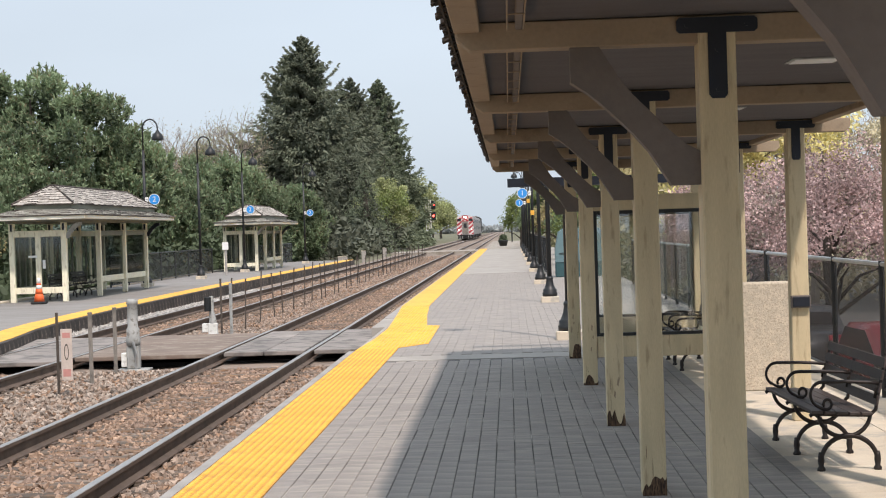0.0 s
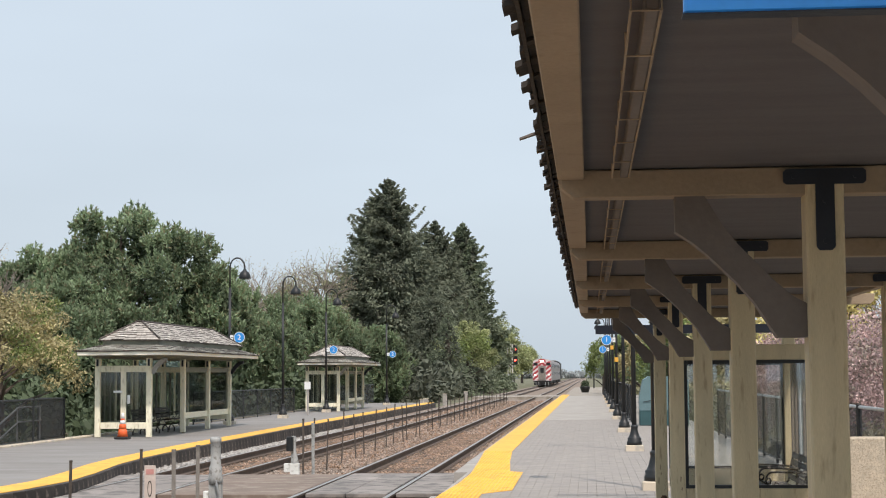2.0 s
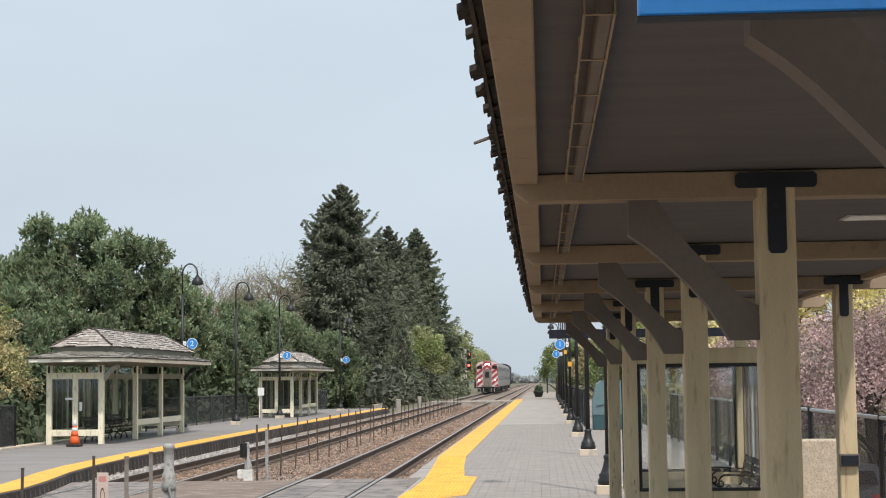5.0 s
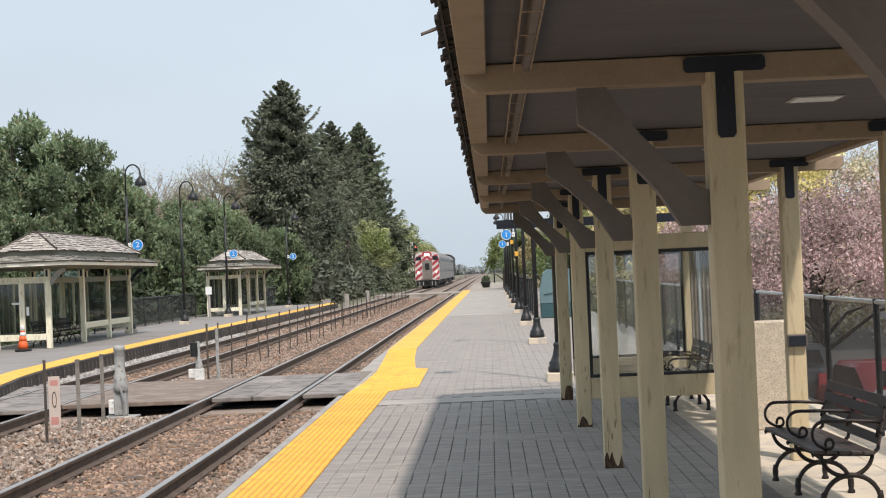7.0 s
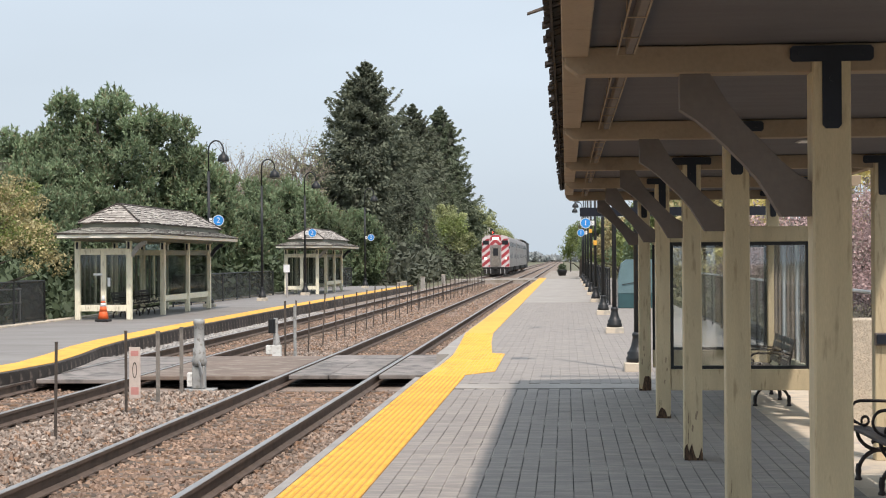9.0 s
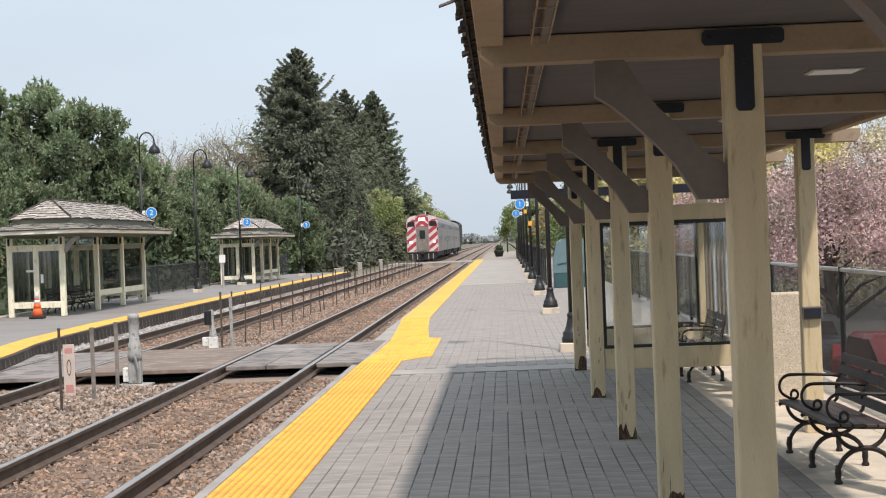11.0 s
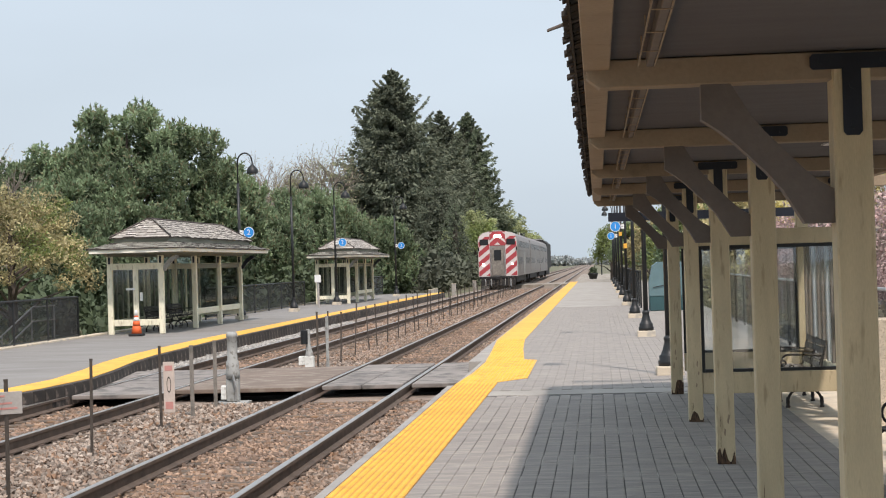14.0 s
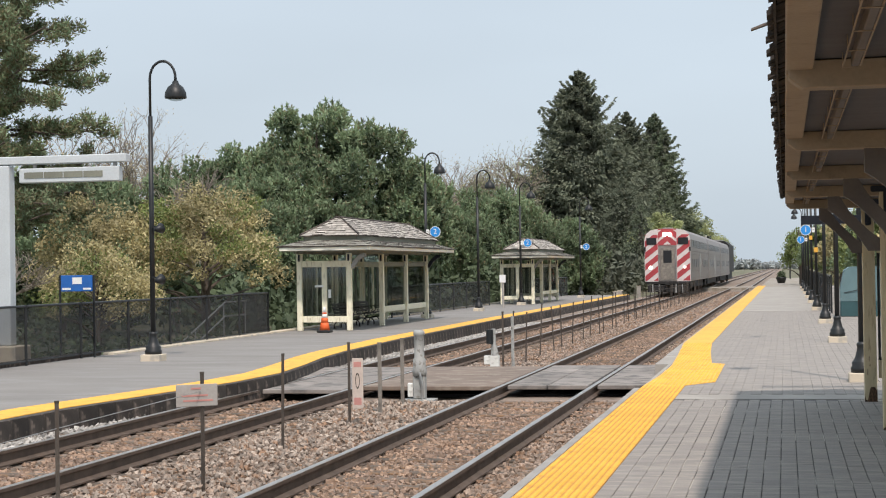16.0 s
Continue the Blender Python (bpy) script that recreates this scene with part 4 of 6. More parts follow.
# ---- shelters on the far platform ----
def shelter(at, width, length, posts_y, label):
    """A waiting shelter: cream frame, glazed end walls, open front to the tracks (+x), two-tier hipped shake roof."""
    t = thing("waiting_shelter", at, label, "shelter", "waiting shelters")
    w, s, zt = width, 0.075, 2.25
    for y in posts_y:
        for x in (0.0, -w):
            p = part("post", boxed(x - s, x + s, y - s, y + s, 0.0, zt, 0.008), M["cream"], t)
            part("bracket_plate", boxed(x - 0.03, x + 0.03, y - s - 0.01, y - s - 0.001, zt - 0.22, zt - 0.02), M["plate"], p, "dark steel plate")
    for n, y in enumerate((posts_y[0], posts_y[-1])):
        part("end_rail", boxed(-w + s, -s, y - 0.05, y + 0.05, 1.86, 2.04, 0.006), M["cream"], t, "cream rail of the end wall")
        part("end_rail", boxed(-w + s, -s, y - 0.05, y + 0.05, 0.24, 0.42, 0.006), M["cream"], t, "cream rail of the end wall")
        part("mullion", boxed(-w / 2 - 0.075, -w / 2 + 0.075, y - 0.05, y + 0.05, 0.422, 1.858, 0.006), M["cream"], t)
        for x0, x1 in ((-w + s + 0.002, -w / 2 - 0.077), (-w / 2 + 0.077, -s - 0.002)):
            pn = part("pane", boxed(x0, x1, y - 0.005, y + 0.005, 0.424, 1.856), M["pane_dark"], t, "tinted glass pane")
            pn.visible_shadow = False
    # back wall of narrow glazed bays
    part("back_rail", boxed(-w - 0.05, -w + 0.05, posts_y[0] + s, posts_y[-1] - s, 1.86, 2.04, 0.006), M["cream"], t)
    part("back_rail", boxed(-w - 0.05, -w + 0.05, posts_y[0] + s, posts_y[-1] - s, 0.24, 0.42, 0.006), M["cream"], t)
    n = int((posts_y[-1] - posts_y[0]) / 0.55)
    for i in range(1, n):
        y = posts_y[0] + (posts_y[-1] - posts_y[0]) * i / n
        part("back_mullion", boxed(-w - 0.035, -w + 0.035, y - 0.045, y + 0.045, 0.422, 1.858, 0.005), M["cream"] if i % 3 == 0 else M["frieze"], t)
    pn = part("back_pane", boxed(-w - 0.006, -w + 0.006, posts_y[0] + 0.08, posts_y[-1] - 0.08, 0.424, 1.856), M["pane_dark"], t, "tinted glass of the back wall")
    pn.visible_shadow = False
    for y0, y1 in zip(posts_y[1:], posts_y[2:]):
        part("front_screen_rail", boxed(-0.06, 0.0, y0 + s, y1 - s, 0.42, 0.60, 0.006), M["cream"], t, "low cream rail")
        pn = part("front_pane", boxed(-0.035, -0.025, y0 + s, y1 - s, 0.602, 1.858), M["pane_dark"], t, "tinted glass pane")
        pn.visible_shadow = False
        part("front_rail", boxed(-0.06, 0.0, y0 + s, y1 - s, 1.86, 2.0, 0.006), M["frieze"], t)
    # header beam, braces
    for x in (0.0, -w):
        part("header", boxed(x - 0.06, x + 0.06, posts_y[0] - 0.4, posts_y[-1] + 0.4, zt + 0.002, zt + 0.12, 0.006), M["frieze"], t, "grey-green header beam")
    for y, paint in ((posts_y[0], "grey"), (posts_y[-1], "plate")):
        br = bmesh.new()
        prism(br, [(0.075, 1.80), (0.14, 1.80), (0.2, 1.90), (0.29, 2.02), (0.42, 2.12), (0.52, 2.16), (0.52, 2.25), (0.40, 2.25), (0.27, 2.17), (0.15, 2.04), (0.075, 1.92)], y - 0.045, y + 0.045)
        part("brace", br, M[paint], t, "curved eave brace")
    # roof: eave slab with pale fascia, lower skirt of shakes, frieze band, upper hip
    ex0, ex1, ey0, ey1 = -w - 0.32, 0.86, posts_y[0] - 0.95, posts_y[-1] + 0.85
    ez = 2.33
    part("fascia", boxed(ex0, ex1, ey0, ey1, ez, ez + 0.10, 0.006), M["cream_light"], t, "pale cream eave board")
    part("soffit", boxed(ex0 + 0.05, ex1 - 0.05, ey0 + 0.05, ey1 - 0.05, ez - 0.012, ez - 0.001), M["frieze"], t)

    def skirt(x0, x1, y0, y1, z0, inset_x, inset_y, z1):
        """Four sloped sides of shingle courses, each course a row of separate shakes joined into one mesh."""
        b = bmesh.new()
        r = random.Random(int(z0 * 100))
        courses = max(2, round(math.hypot(inset_y, z1 - z0) / 0.15))
        for c in range(courses):
            f0, f1 = c / courses, (c + 1.25) / courses
            f1 = min(f1, 1.0)
            for side in range(4):
                def corner(f, u):
                    ax0, ax1, ay0, ay1 = x0 + inset_x * f, x1 - inset_x * f, y0 + inset_y * f, y1 - inset_y * f
                    z = z0 + (z1 - z0) * f
                    return {0: (ax0 + (ax1 - ax0) * u, ay0, z), 1: (ax1, ay0 + (ay1 - ay0) * u, z), 2: (ax1 + (ax0 - ax1) * u, ay1, z), 3: (ax0, ay1 + (ay0 - ay1) * u, z)}[side]
                span = (x1 - x0) if side in (0, 2) else (y1 - y0)
                k = max(3, int(span / 0.34))
                for i in range(k):
                    u0, u1 = i / k, (i + 1) / k
                    lift = 0.022 + r.uniform(0, 0.02)
                    d = r.uniform(-0.03, 0.03)
                    a, bb, cc, dd = corner(f0 + d, u0), corner(f0 + d, u1), corner(f1, u1), corner(f1, u0)
                    top = [b.verts.new((p[0], p[1], p[2] + l)) for p, l in ((a, lift), (bb, lift), (cc, 0.012), (dd, 0.012))]
                    bot = [b.verts.new((p[0], p[1], p[2] - 0.004)) for p in (a, bb)]
                    b.faces.new(top)
                    # butt faces take the dark slot, painting a shadow line under each course
                    b.faces.new((bot[0], bot[1], top[1], top[0])).material_index = 1
        vs = [b.verts.new(p) for p in ((x0 + inset_x, y0 + inset_y, z1), (x1 - inset_x, y0 + inset_y, z1), (x1 - inset_x, y1 - inset_y, z1), (x0 + inset_x, y1 - inset_y, z1))]
        b.faces.new(vs)
        return b

    sk = part("lower_roof", skirt(ex0 - 0.05, ex1 + 0.05, ey0 - 0.05, ey1 + 0.05, ez + 0.11, 0.62, 0.75, ez + 0.30), M["shingle_mossy"], t, "lower skirt of mossy grey shakes")
    # dark slot for the shadow lines painted on the lower butts
    sk.data.materials.append(M["edge"])
    band = bmesh.new()
    box(band, ex0 + 0.54, ex1 - 0.54, ey0 + 0.66, ey1 - 0.66, ez + 0.26, ez + 0.43, 0.006)
    part("frieze", band, M["frieze"], t, "grey-green trim band between the roof tiers")
    half = (ex1 - ex0) / 2 - 0.5
    sk = part("upper_roof", skirt(ex0 + 0.46, ex1 - 0.46, ey0 + 0.56, ey1 - 0.56, ez + 0.43, half - 0.02, half * 1.25, ez + 0.98), M["shingle"], t, "upper hipped roof of weathered grey shakes")
    # the same painted shadow lines on the upper courses
    sk.data.materials.append(M["edge"])
    cxr = (ex0 + ex1) / 2
    for sx, x0 in ((1, ex0 + 0.46), (-1, ex1 - 0.46)):
        for sy, y0 in ((1, ey0 + 0.56), (-1, ey1 - 0.56)):
            part("hip_cap", tube(bmesh.new(), [(x0, y0, ez + 0.465), (x0 + sx * (half - 0.02), y0 + sy * half * 1.25, ez + 1.0)], 0.03, 5), M["edge"], t, "dark shakes along the hip")
    part("ridge_cap", boxed(cxr - 0.09, cxr + 0.09, ey0 + 0.5 + half * 1.25, ey1 - 0.5 - half * 1.25, ez + 0.97, ez + 1.03, 0.02), M["shingle_dark"], t, "dark ridge cap")
    return t


shelter((-12.95, 0, 0), 1.5, 10.6, [46.0, 49.9, 53.2, 56.4], "cream waiting shelter with glazed ends and a two-tier shake roof")
small = shelter((-12.5, 0, 0), 1.52, 8.0, [78.5, 81.3, 84.2, 87.0], "smaller cream waiting shelter with a two-tier shake roof")

small.scale = (1, 1, 0.965)

# benches and notices inside the first shelter
bench((-13.55, 52.0, 0.0), math.pi)
bench((-13.5, 49.2, 0.0), math.pi)
notice = thing("notice", (-13.85, 45.94, 1.3), "small white notice on the shelter glass", "notice")
part("sheet", boxed(-0.13, 0.13, -0.004, 0.0, -0.03, 0.03), M["paper"], notice)
part("sheet", boxed(0.28, 0.36, -0.004, 0.0, -0.35, -0.1), M["paper"], notice)

board_post = thing("notice_post", (-12.87, 72.0, 0.0), "white notice on a slim post by the fence", "notice post")
part("post", tube(bmesh.new(), [(0, 0, 0), (0, 0, 1.45)], 0.05, 8), M["dull"], board_post, "pale post")
part("board", boxed(-0.14, 0.14, -0.075, -0.055, 1.12, 1.46, 0.005), M["paper"], board_post, "white board")
for i, (y, z) in enumerate(((62.5, 2.25), (74.5, 2.9))):
    plate_sign = thing("pole_sign", (0.62, y - 0.08, z), "small yellow plate on a lamp pole", "sign", "pole plates")
    part("board", boxed(-0.07, 0.07, -0.012, 0.0, -0.09, 0.09, 0.004), M["yellow"], plate_sign)
    part("bracket", boxed(-0.04, 0.04, 0.0, 0.03, -0.02, 0.02), M["galv"], plate_sign)
cone = thing("traffic_cone", (-13.3, 44.55, 0.0), "orange traffic cone with white bands on a black base", "traffic cone")
part("base", boxed(-0.19, 0.19, -0.19, 0.19, 0.0, 0.07, 0.02), M["rubber"], cone, "black rubber base")
part("body", lathe(bmesh.new(), [(0.15, 0.07), (0.125, 0.2), (0.108, 0.28)], 16), M["orange"], cone, "", True)
part("band", lathe(bmesh.new(), [(0.109, 0.281), (0.085, 0.42)], 16), M["orange"], cone, "", True)
part("band", lathe(bmesh.new(), [(0.086, 0.421), (0.066, 0.52)], 16), M["paper"], cone, "white reflective band", True)
part("band", lathe(bmesh.new(), [(0.066, 0.521), (0.058, 0.57)], 16), M["orange"], cone, "", True)
part("tip", lathe(bmesh.new(), [(0.058, 0.571), (0.04, 0.68), (0.028, 0.72)], 16), M["paper"], cone, "", True)

# tall grey portal with a slotted light box, at the end of the far platform
portal = thing("steel_portal", (-15.5, 30.1, 0.0), "pale grey steel portal frame with a slotted box under its arm", "portal")
part("plinth", boxed(-0.62, 0.1, -0.35, 0.35, -0.05, 0.34, 0.02), M["concrete"], portal, "tan stone plinth")
part("column", boxed(-0.42, -0.10, -0.13, 0.13, 0.345, 3.92, 0.02), M["portal"], portal, "pale grey steel column")
part("arm", boxed(-0.9, 2.38, -0.12, 0.12, 3.94, 4.10, 0.015), M["portal"], portal)
lb = part("light_box", boxed(0.1, 2.22, -0.1, 0.1, 3.57, 3.86, 0.015), M["portal"], portal, "long grey box below the arm")
for i in range(4):
    part("slot", boxed(0.22 + 0.42 * i, 0.62 + 0.42 * i, -0.112, -0.101, 3.66, 3.78), M["frieze"], lb, "dark grille slot")
for x in (0.4, 2.1):
    part("hanger", boxed(x - 0.03, x + 0.03, -0.03, 0.03, 3.861, 3.939), M["grey"], portal)

# two small horn speakers and the blue station sign near the portal
for z in (2.63, 1.62):
    horn = thing("speaker", (-12.62, 30.52, z), "small dark horn loudspeaker on the lamp pole", "loudspeaker", "pole loudspeakers")
    part("bell", lathe(bmesh.new(), [(0.11, 0.0), (0.075, 0.08), (0.04, 0.16)], 12), M["black"], horn, "", True).rotation_euler = (radians(100), 0, radians(-25))
    part("bracket", boxed(-0.2, 0.02, -0.02, 0.02, 0.02, 0.05), M["black"], horn)
blue = thing("station_sign", (-15.1, 32.0, 0.0), "blue station name sign on two posts behind the fence", "sign")
part("board", boxed(-0.355, 0.355, -0.02, 0.02, 1.385, 1.725, 0.006), M["blue_dark"], blue, "deep blue board")
part("text_bar", boxed(-0.09, 0.12, -0.026, -0.021, 1.54, 1.68), M["paper"], blue, "white panel")
part("text_bar", boxed(-0.32, -0.13, -0.026, -0.021, 1.42, 1.46), M["paper"], blue)
part("text_bar", boxed(0.15, 0.33, -0.026, -0.021, 1.42, 1.46), M["paper"], blue)
for x in (-0.40, 0.36):
    part("post", boxed(x, x + 0.04, -0.02, 0.02, -0.6, 1.73, 0.005), M["black"], blue)

# stair handrail behind the far fence
hand = thing("stair_rail", (-15.3, 40.5, 0.0), "grey tubular stair handrails behind the fence", "handrail")
for dz in (0.0, 0.38):
    part("rail", tube(bmesh.new(), [(-0.2, -2.2, -0.62 + dz), (-0.1, 1.6, 0.55 + dz), (-0.1, 3.4, 0.55 + dz)], 0.022, 7), M["galv"], hand)
for y, z in ((-0.6, -0.13), (1.6, 0.55), (3.4, 0.55)):
    part("rail_post", tube(bmesh.new(), [(-0.13, y, -0.62), (-0.13, y, z + 0.38)], 0.02, 7), M["galv"], hand)

# ---- between the tracks ----
MX = -6.42


def stake(x, y, h, r, material, lean=0.0, label="thin dark steel stake between the tracks"):
    t = thing("fence_stake", (x, y, -0.5), label, "stake", "median stakes")
    t.rotation_euler = (0, radians(lean), 0)
    part("shaft", tube(bmesh.new(), [(0, 0, 0), (0, 0, h)], r, 6), material, t)
    part("cap", tube(bmesh.new(), [(0, 0, h), (0, 0, h + 0.02)], r * 1.15, 6), material, t)
    return t


rng = random.Random(11)
for x, y, h, r, k in ((-6.2, 12.0, 1.2, 0.018, "stake"), (-6.2, 15.3, 1.22, 0.022, "stake"), (-6.46, 18.75, 1.22, 0.02, "stake"), (-6.42, 21.7, 1.22, 0.022, "stake"), (-6.4, 23.35, 1.14, 0.034, "pipe"), (-6.52, 25.3, 1.12, 0.034, "pipe")):
    stake(x, y, h, r, M[k], rng.uniform(-1, 1), "thin dark steel stake between the tracks" if k == "stake" else "grey pipe stake between the tracks")
for i in range(40):
    y = 34.9 + i * 2.05 + rng.uniform(-0.3, 0.3)
    stake(-6.3 + rng.uniform(-0.06, 0.06), y, 1.28 + rng.uniform(-0.08, 0.06), 0.018, M["stake"], rng.uniform(-3, 3))
stake(-6.12, 33.7, 1.21, 0.036, M["grey"], 0, "white plastic pipe marker between the tracks")
stake(-6.36, 33.9, 1.3, 0.024, M["stake"])
wire = thing("stake_wire", (0, 0, 0), "thin sagging wire strung along the stakes", "wire")
part("strand", tube(bmesh.new(), [(-6.2, 8.0, 0.42), (-6.2, 12.0, 0.50), (-6.2, 15.3, 0.55)], 0.004, 5), M["galv"], wire)
part("strand", tube(bmesh.new(), [(-6.36, 33.9, 0.66), (-6.3, 60, 0.62), (-6.3, 110, 0.62)], 0.006, 5), M["stake"], wire)

board = thing("warning_sign", (-6.40, 21.68, 0.0), "faded pinkish warning sign board fixed to a stake", "sign")
part("board", boxed(0.035, 0.19, -0.03, -0.018, -0.17, 0.52, 0.004), M["pink"], board)
part("text_bar", boxed(0.06, 0.165, -0.033, -0.031, 0.40, 0.47), M["red"], board, "faded red bar")
part("text_bar", boxed(0.06, 0.165, -0.033, -0.031, -0.12, -0.02), M["red"], board, "faded red bar")
oval = bmesh.new()
for k in range(16):
    a, b = 2 * math.pi * k / 16, 2 * math.pi * (k + 1) / 16
    q = [oval.verts.new((0.112 + rx * math.cos(t), -0.0325, 0.21 + rz * math.sin(t))) for t, rx, rz in ((a, 0.032, 0.11), (b, 0.032, 0.11), (b, 0.022, 0.09), (a, 0.022, 0.09))]
    oval.faces.new(q)
part("symbol", oval, M["stake"], board)
low = thing("warning_sign", (-6.2, 15.3, 0.38), "white warning sign board with faded red bars on a stake", "sign", rz=radians(35))
part("board", boxed(-0.27, 0.15, -0.035, -0.025, 0.02, 0.24, 0.004), M["dull"], low)
for z0, x0, x1 in ((0.19, -0.12, -0.02), (0.12, -0.22, 0.05), (0.07, -0.2, 0.1)):
    part("text_bar", boxed(x0, x1, -0.038, -0.0355, z0, z0 + 0.018), M["red"], low, "faded red bar")

bell = thing("track_device", (-6.37, 25.9, -0.48), "grey cylindrical trackside device on a small plate", "track equipment")
part("plate", boxed(-0.26, 0.26, -0.2, 0.2, 0.06, 0.09, 0.005), M["grey"], bell)
part("foot", boxed(-0.2, 0.2, -0.16, 0.16, -0.15, 0.058, 0.01), M["train_dark"], bell, "dark foot")
part("stem", boxed(-0.10, 0.10, -0.08, 0.08, 0.092, 0.42, 0.015), M["grey"], bell)
part("side_box", boxed(-0.19, -0.102, -0.07, 0.07, 0.12, 0.32, 0.01), M["white"], bell, "pale side box")
part("barrel", lathe(bmesh.new(), [(0.115, 0.42), (0.12, 0.5), (0.105, 0.56), (0.105, 0.66), (0.085, 0.68), (0.085, 1.0), (0.095, 1.01), (0.095, 1.06), (0.07, 1.08)], 14), M["grey"], bell, "", True)
part("conduit", tube(bmesh.new(), [(0.06, -0.11, 0.1), (0.07, -0.12, 0.3), (0.02, -0.11, 0.48)], 0.022, 6), M["galv"], bell)
bell.scale = (1, 1, 1.13)
unit = thing("track_device", (-6.45, 33.4, -0.38), "white junction unit with a black cylinder on a post", "track equipment")
part("plate", boxed(-0.35, 0.3, -0.2, 0.2, 0.0, 0.05, 0.006), M["grey"], unit)
part("cabinet", boxed(-0.09, 0.09, -0.08, 0.08, 0.052, 0.30, 0.01), M["white"], unit)
part("side_box", boxed(-0.22, -0.092, -0.07, 0.07, 0.12, 0.30, 0.01), M["white"], unit)
part("neck", tube(bmesh.new(), [(0.0, 0, 0.30), (-0.02, 0, 0.56), (-0.02, 0, 0.86)], [0.085, 0.05, 0.04], 8), M["grey"], unit)
part("cylinder", tube(bmesh.new(), [(-0.09, -0.06, 0.55), (-0.09, -0.06, 0.84)], 0.075, 10), M["black"], unit, "black cylinder")

# ---- beyond the canopy on the near side ----
cab = thing("utility_cabinet", (1.95, 55.0, 0.0), "large pale teal utility cabinet beside the platform", "utility cabinet")
part("plinth", boxed(-0.72, 0.9, -0.5, 0.5, 0.0, 0.55, 0.02), M["teal_dark"], cab, "dark teal lower panel")
body = bmesh.new()
prism(body, [(-0.72, 0.552), (0.9, 0.552), (0.9, 1.5), (0.72, 1.62), (-0.42, 1.62), (-0.6, 1.5), (-0.72, 0.95)], -0.5, 0.5)
part("hood", body, M["teal"], cab, "pale teal sloped hood")
part("strip", boxed(-0.73, 0.91, -0.515, -0.5, 0.50, 0.60), M["teal"], cab)
part("cable", tube(bmesh.new(), [(0.12, -0.52, 1.35), (-0.1, -0.53, 0.95), (-0.22, -0.53, 0.85), (-0.6, -0.52, 0.78)], 0.012, 5), M["black"], cab, "black looped cable")

# trackside colour-light signal
sig = thing("railway_signal", (-11.5, 236.0, -0.5), "trackside signal mast with two red lights and a ladder", "railway signal")
part("mast", tube(bmesh.new(), [(0, 0, 0), (0, 0, 6.7)], 0.09, 8), M["white"], sig, "silver mast")
for x in (-0.25, -0.65):
    part("ladder_rail", tube(bmesh.new(), [(x, 0, 0), (x, 0, 6.7)], 0.04, 6), M["white"], sig)
for i in range(16):
    part("rung", boxed(-0.65, -0.25, -0.02, 0.02, 0.3 + 0.4 * i, 0.34 + 0.4 * i), M["white"], sig)
part("platform", boxed(-0.9, 0.4, -0.3, 0.3, 3.4, 3.5), M["white"], sig)
for z in (4.3, 5.9):
    hd = part("head", boxed(0.1, 0.75, -0.25, 0.2, z - 0.65, z + 0.6, 0.05), M["black"], sig, "black signal head")
    part("lens", lathe(bmesh.new(), [(0.16, 0.0), (0.14, 0.05)], 12), M["redlight"], hd, "glowing red lens").matrix_basis = pose(0.42, -0.26, z, 90)
sig2 = thing("railway_signal", (0.1, 215.0, -0.5), "distant trackside signal head with a green light", "railway signal")
part("mast", tube(bmesh.new(), [(0, 0, 0), (0, 0, 6.1)], 0.09, 8), M["black"], sig2)
for z in (5.6, 4.4):
    hd = part("head", boxed(-0.25, 0.2, -0.25, 0.2, z - 0.42, z + 0.42, 0.05), M["black"], sig2)
    if z == 5.6:
        part("lens", lathe(bmesh.new(), [(0.16, 0.0), (0.14, 0.05)], 12), M["greenlight"], hd, "green lens").matrix_basis = pose(-0.05, -0.26, z, 90)


# ---- cars in the lot behind the right-hand fence ----
def car(at, rz, paint, label):
    t = thing("parked_car", at, label, "car", "parked cars", rz=rz)
    prof = [(-2.2, 0.35), (2.2, 0.35), (2.25, 0.7), (2.1, 0.92), (1.25, 1.0), (0.55, 1.42), (-1.0, 1.45), (-1.75, 1.08), (-2.2, 1.0), (-2.28, 0.65)]
    b = bmesh.new()
    prism(b, prof, -0.85, 0.85)
    bmesh.ops.bevel(b, geom=b.edges[:], offset=0.06, segments=2, affect="EDGES")
    body = part("body", b, paint, t, "", True)
    for s in (-1, 1):
        part("side_window", prism(bmesh.new(), [(-1.55, 1.06), (1.05, 1.03), (0.5, 1.36), (-0.95, 1.38)], s * 0.852, s * 0.858), M["tinted"], body, "dark window")
    part("rear_window", prism(bmesh.new(), [(-0.7, 1.1), (0.7, 1.1), (0.6, 1.38), (-0.6, 1.38)], -1.62, -1.60, "x"), M["tinted"], body, "dark window")
    for s in (-0.6, 0.6):
        part("tail_lamp", boxed(-2.32, -2.24, s - 0.16, s + 0.16, 0.70, 1.0), M["train_red"], body, "red tail lamp")
    for x in (-1.4, 1.4):
        for s in (-0.78, 0.78):
            w = part("wheel", tube(bmesh.new(), [(x, s - 0.1, 0.33), (x, s + 0.1, 0.33)], 0.33, 16), M["rubber"], t, "", True)
            part("rim", tube(bmesh.new(), [(x, s - 0.105, 0.33), (x, s + 0.105, 0.33)], 0.2, 12), M["galv"], w, "", True)
    return t


lotm = bmesh.new()
box(lotm, 3.5, 60, -20, 130, -1.6, -1.38)
solid("parking_lot", lotm, M["lot"], "asphalt car park below the platform", "car park", kind="structure")
car((4.85, 31.3, -1.38), radians(90), M["car_dark"], "charcoal parked car with red tail lamps behind the fence")
car((5.8, 25.4, -1.38), radians(90), M["car_red"], "red parked car behind the fence")
car((4.95, 19.4, -1.38), radians(88), M["car_white"], "white parked car behind the fence")
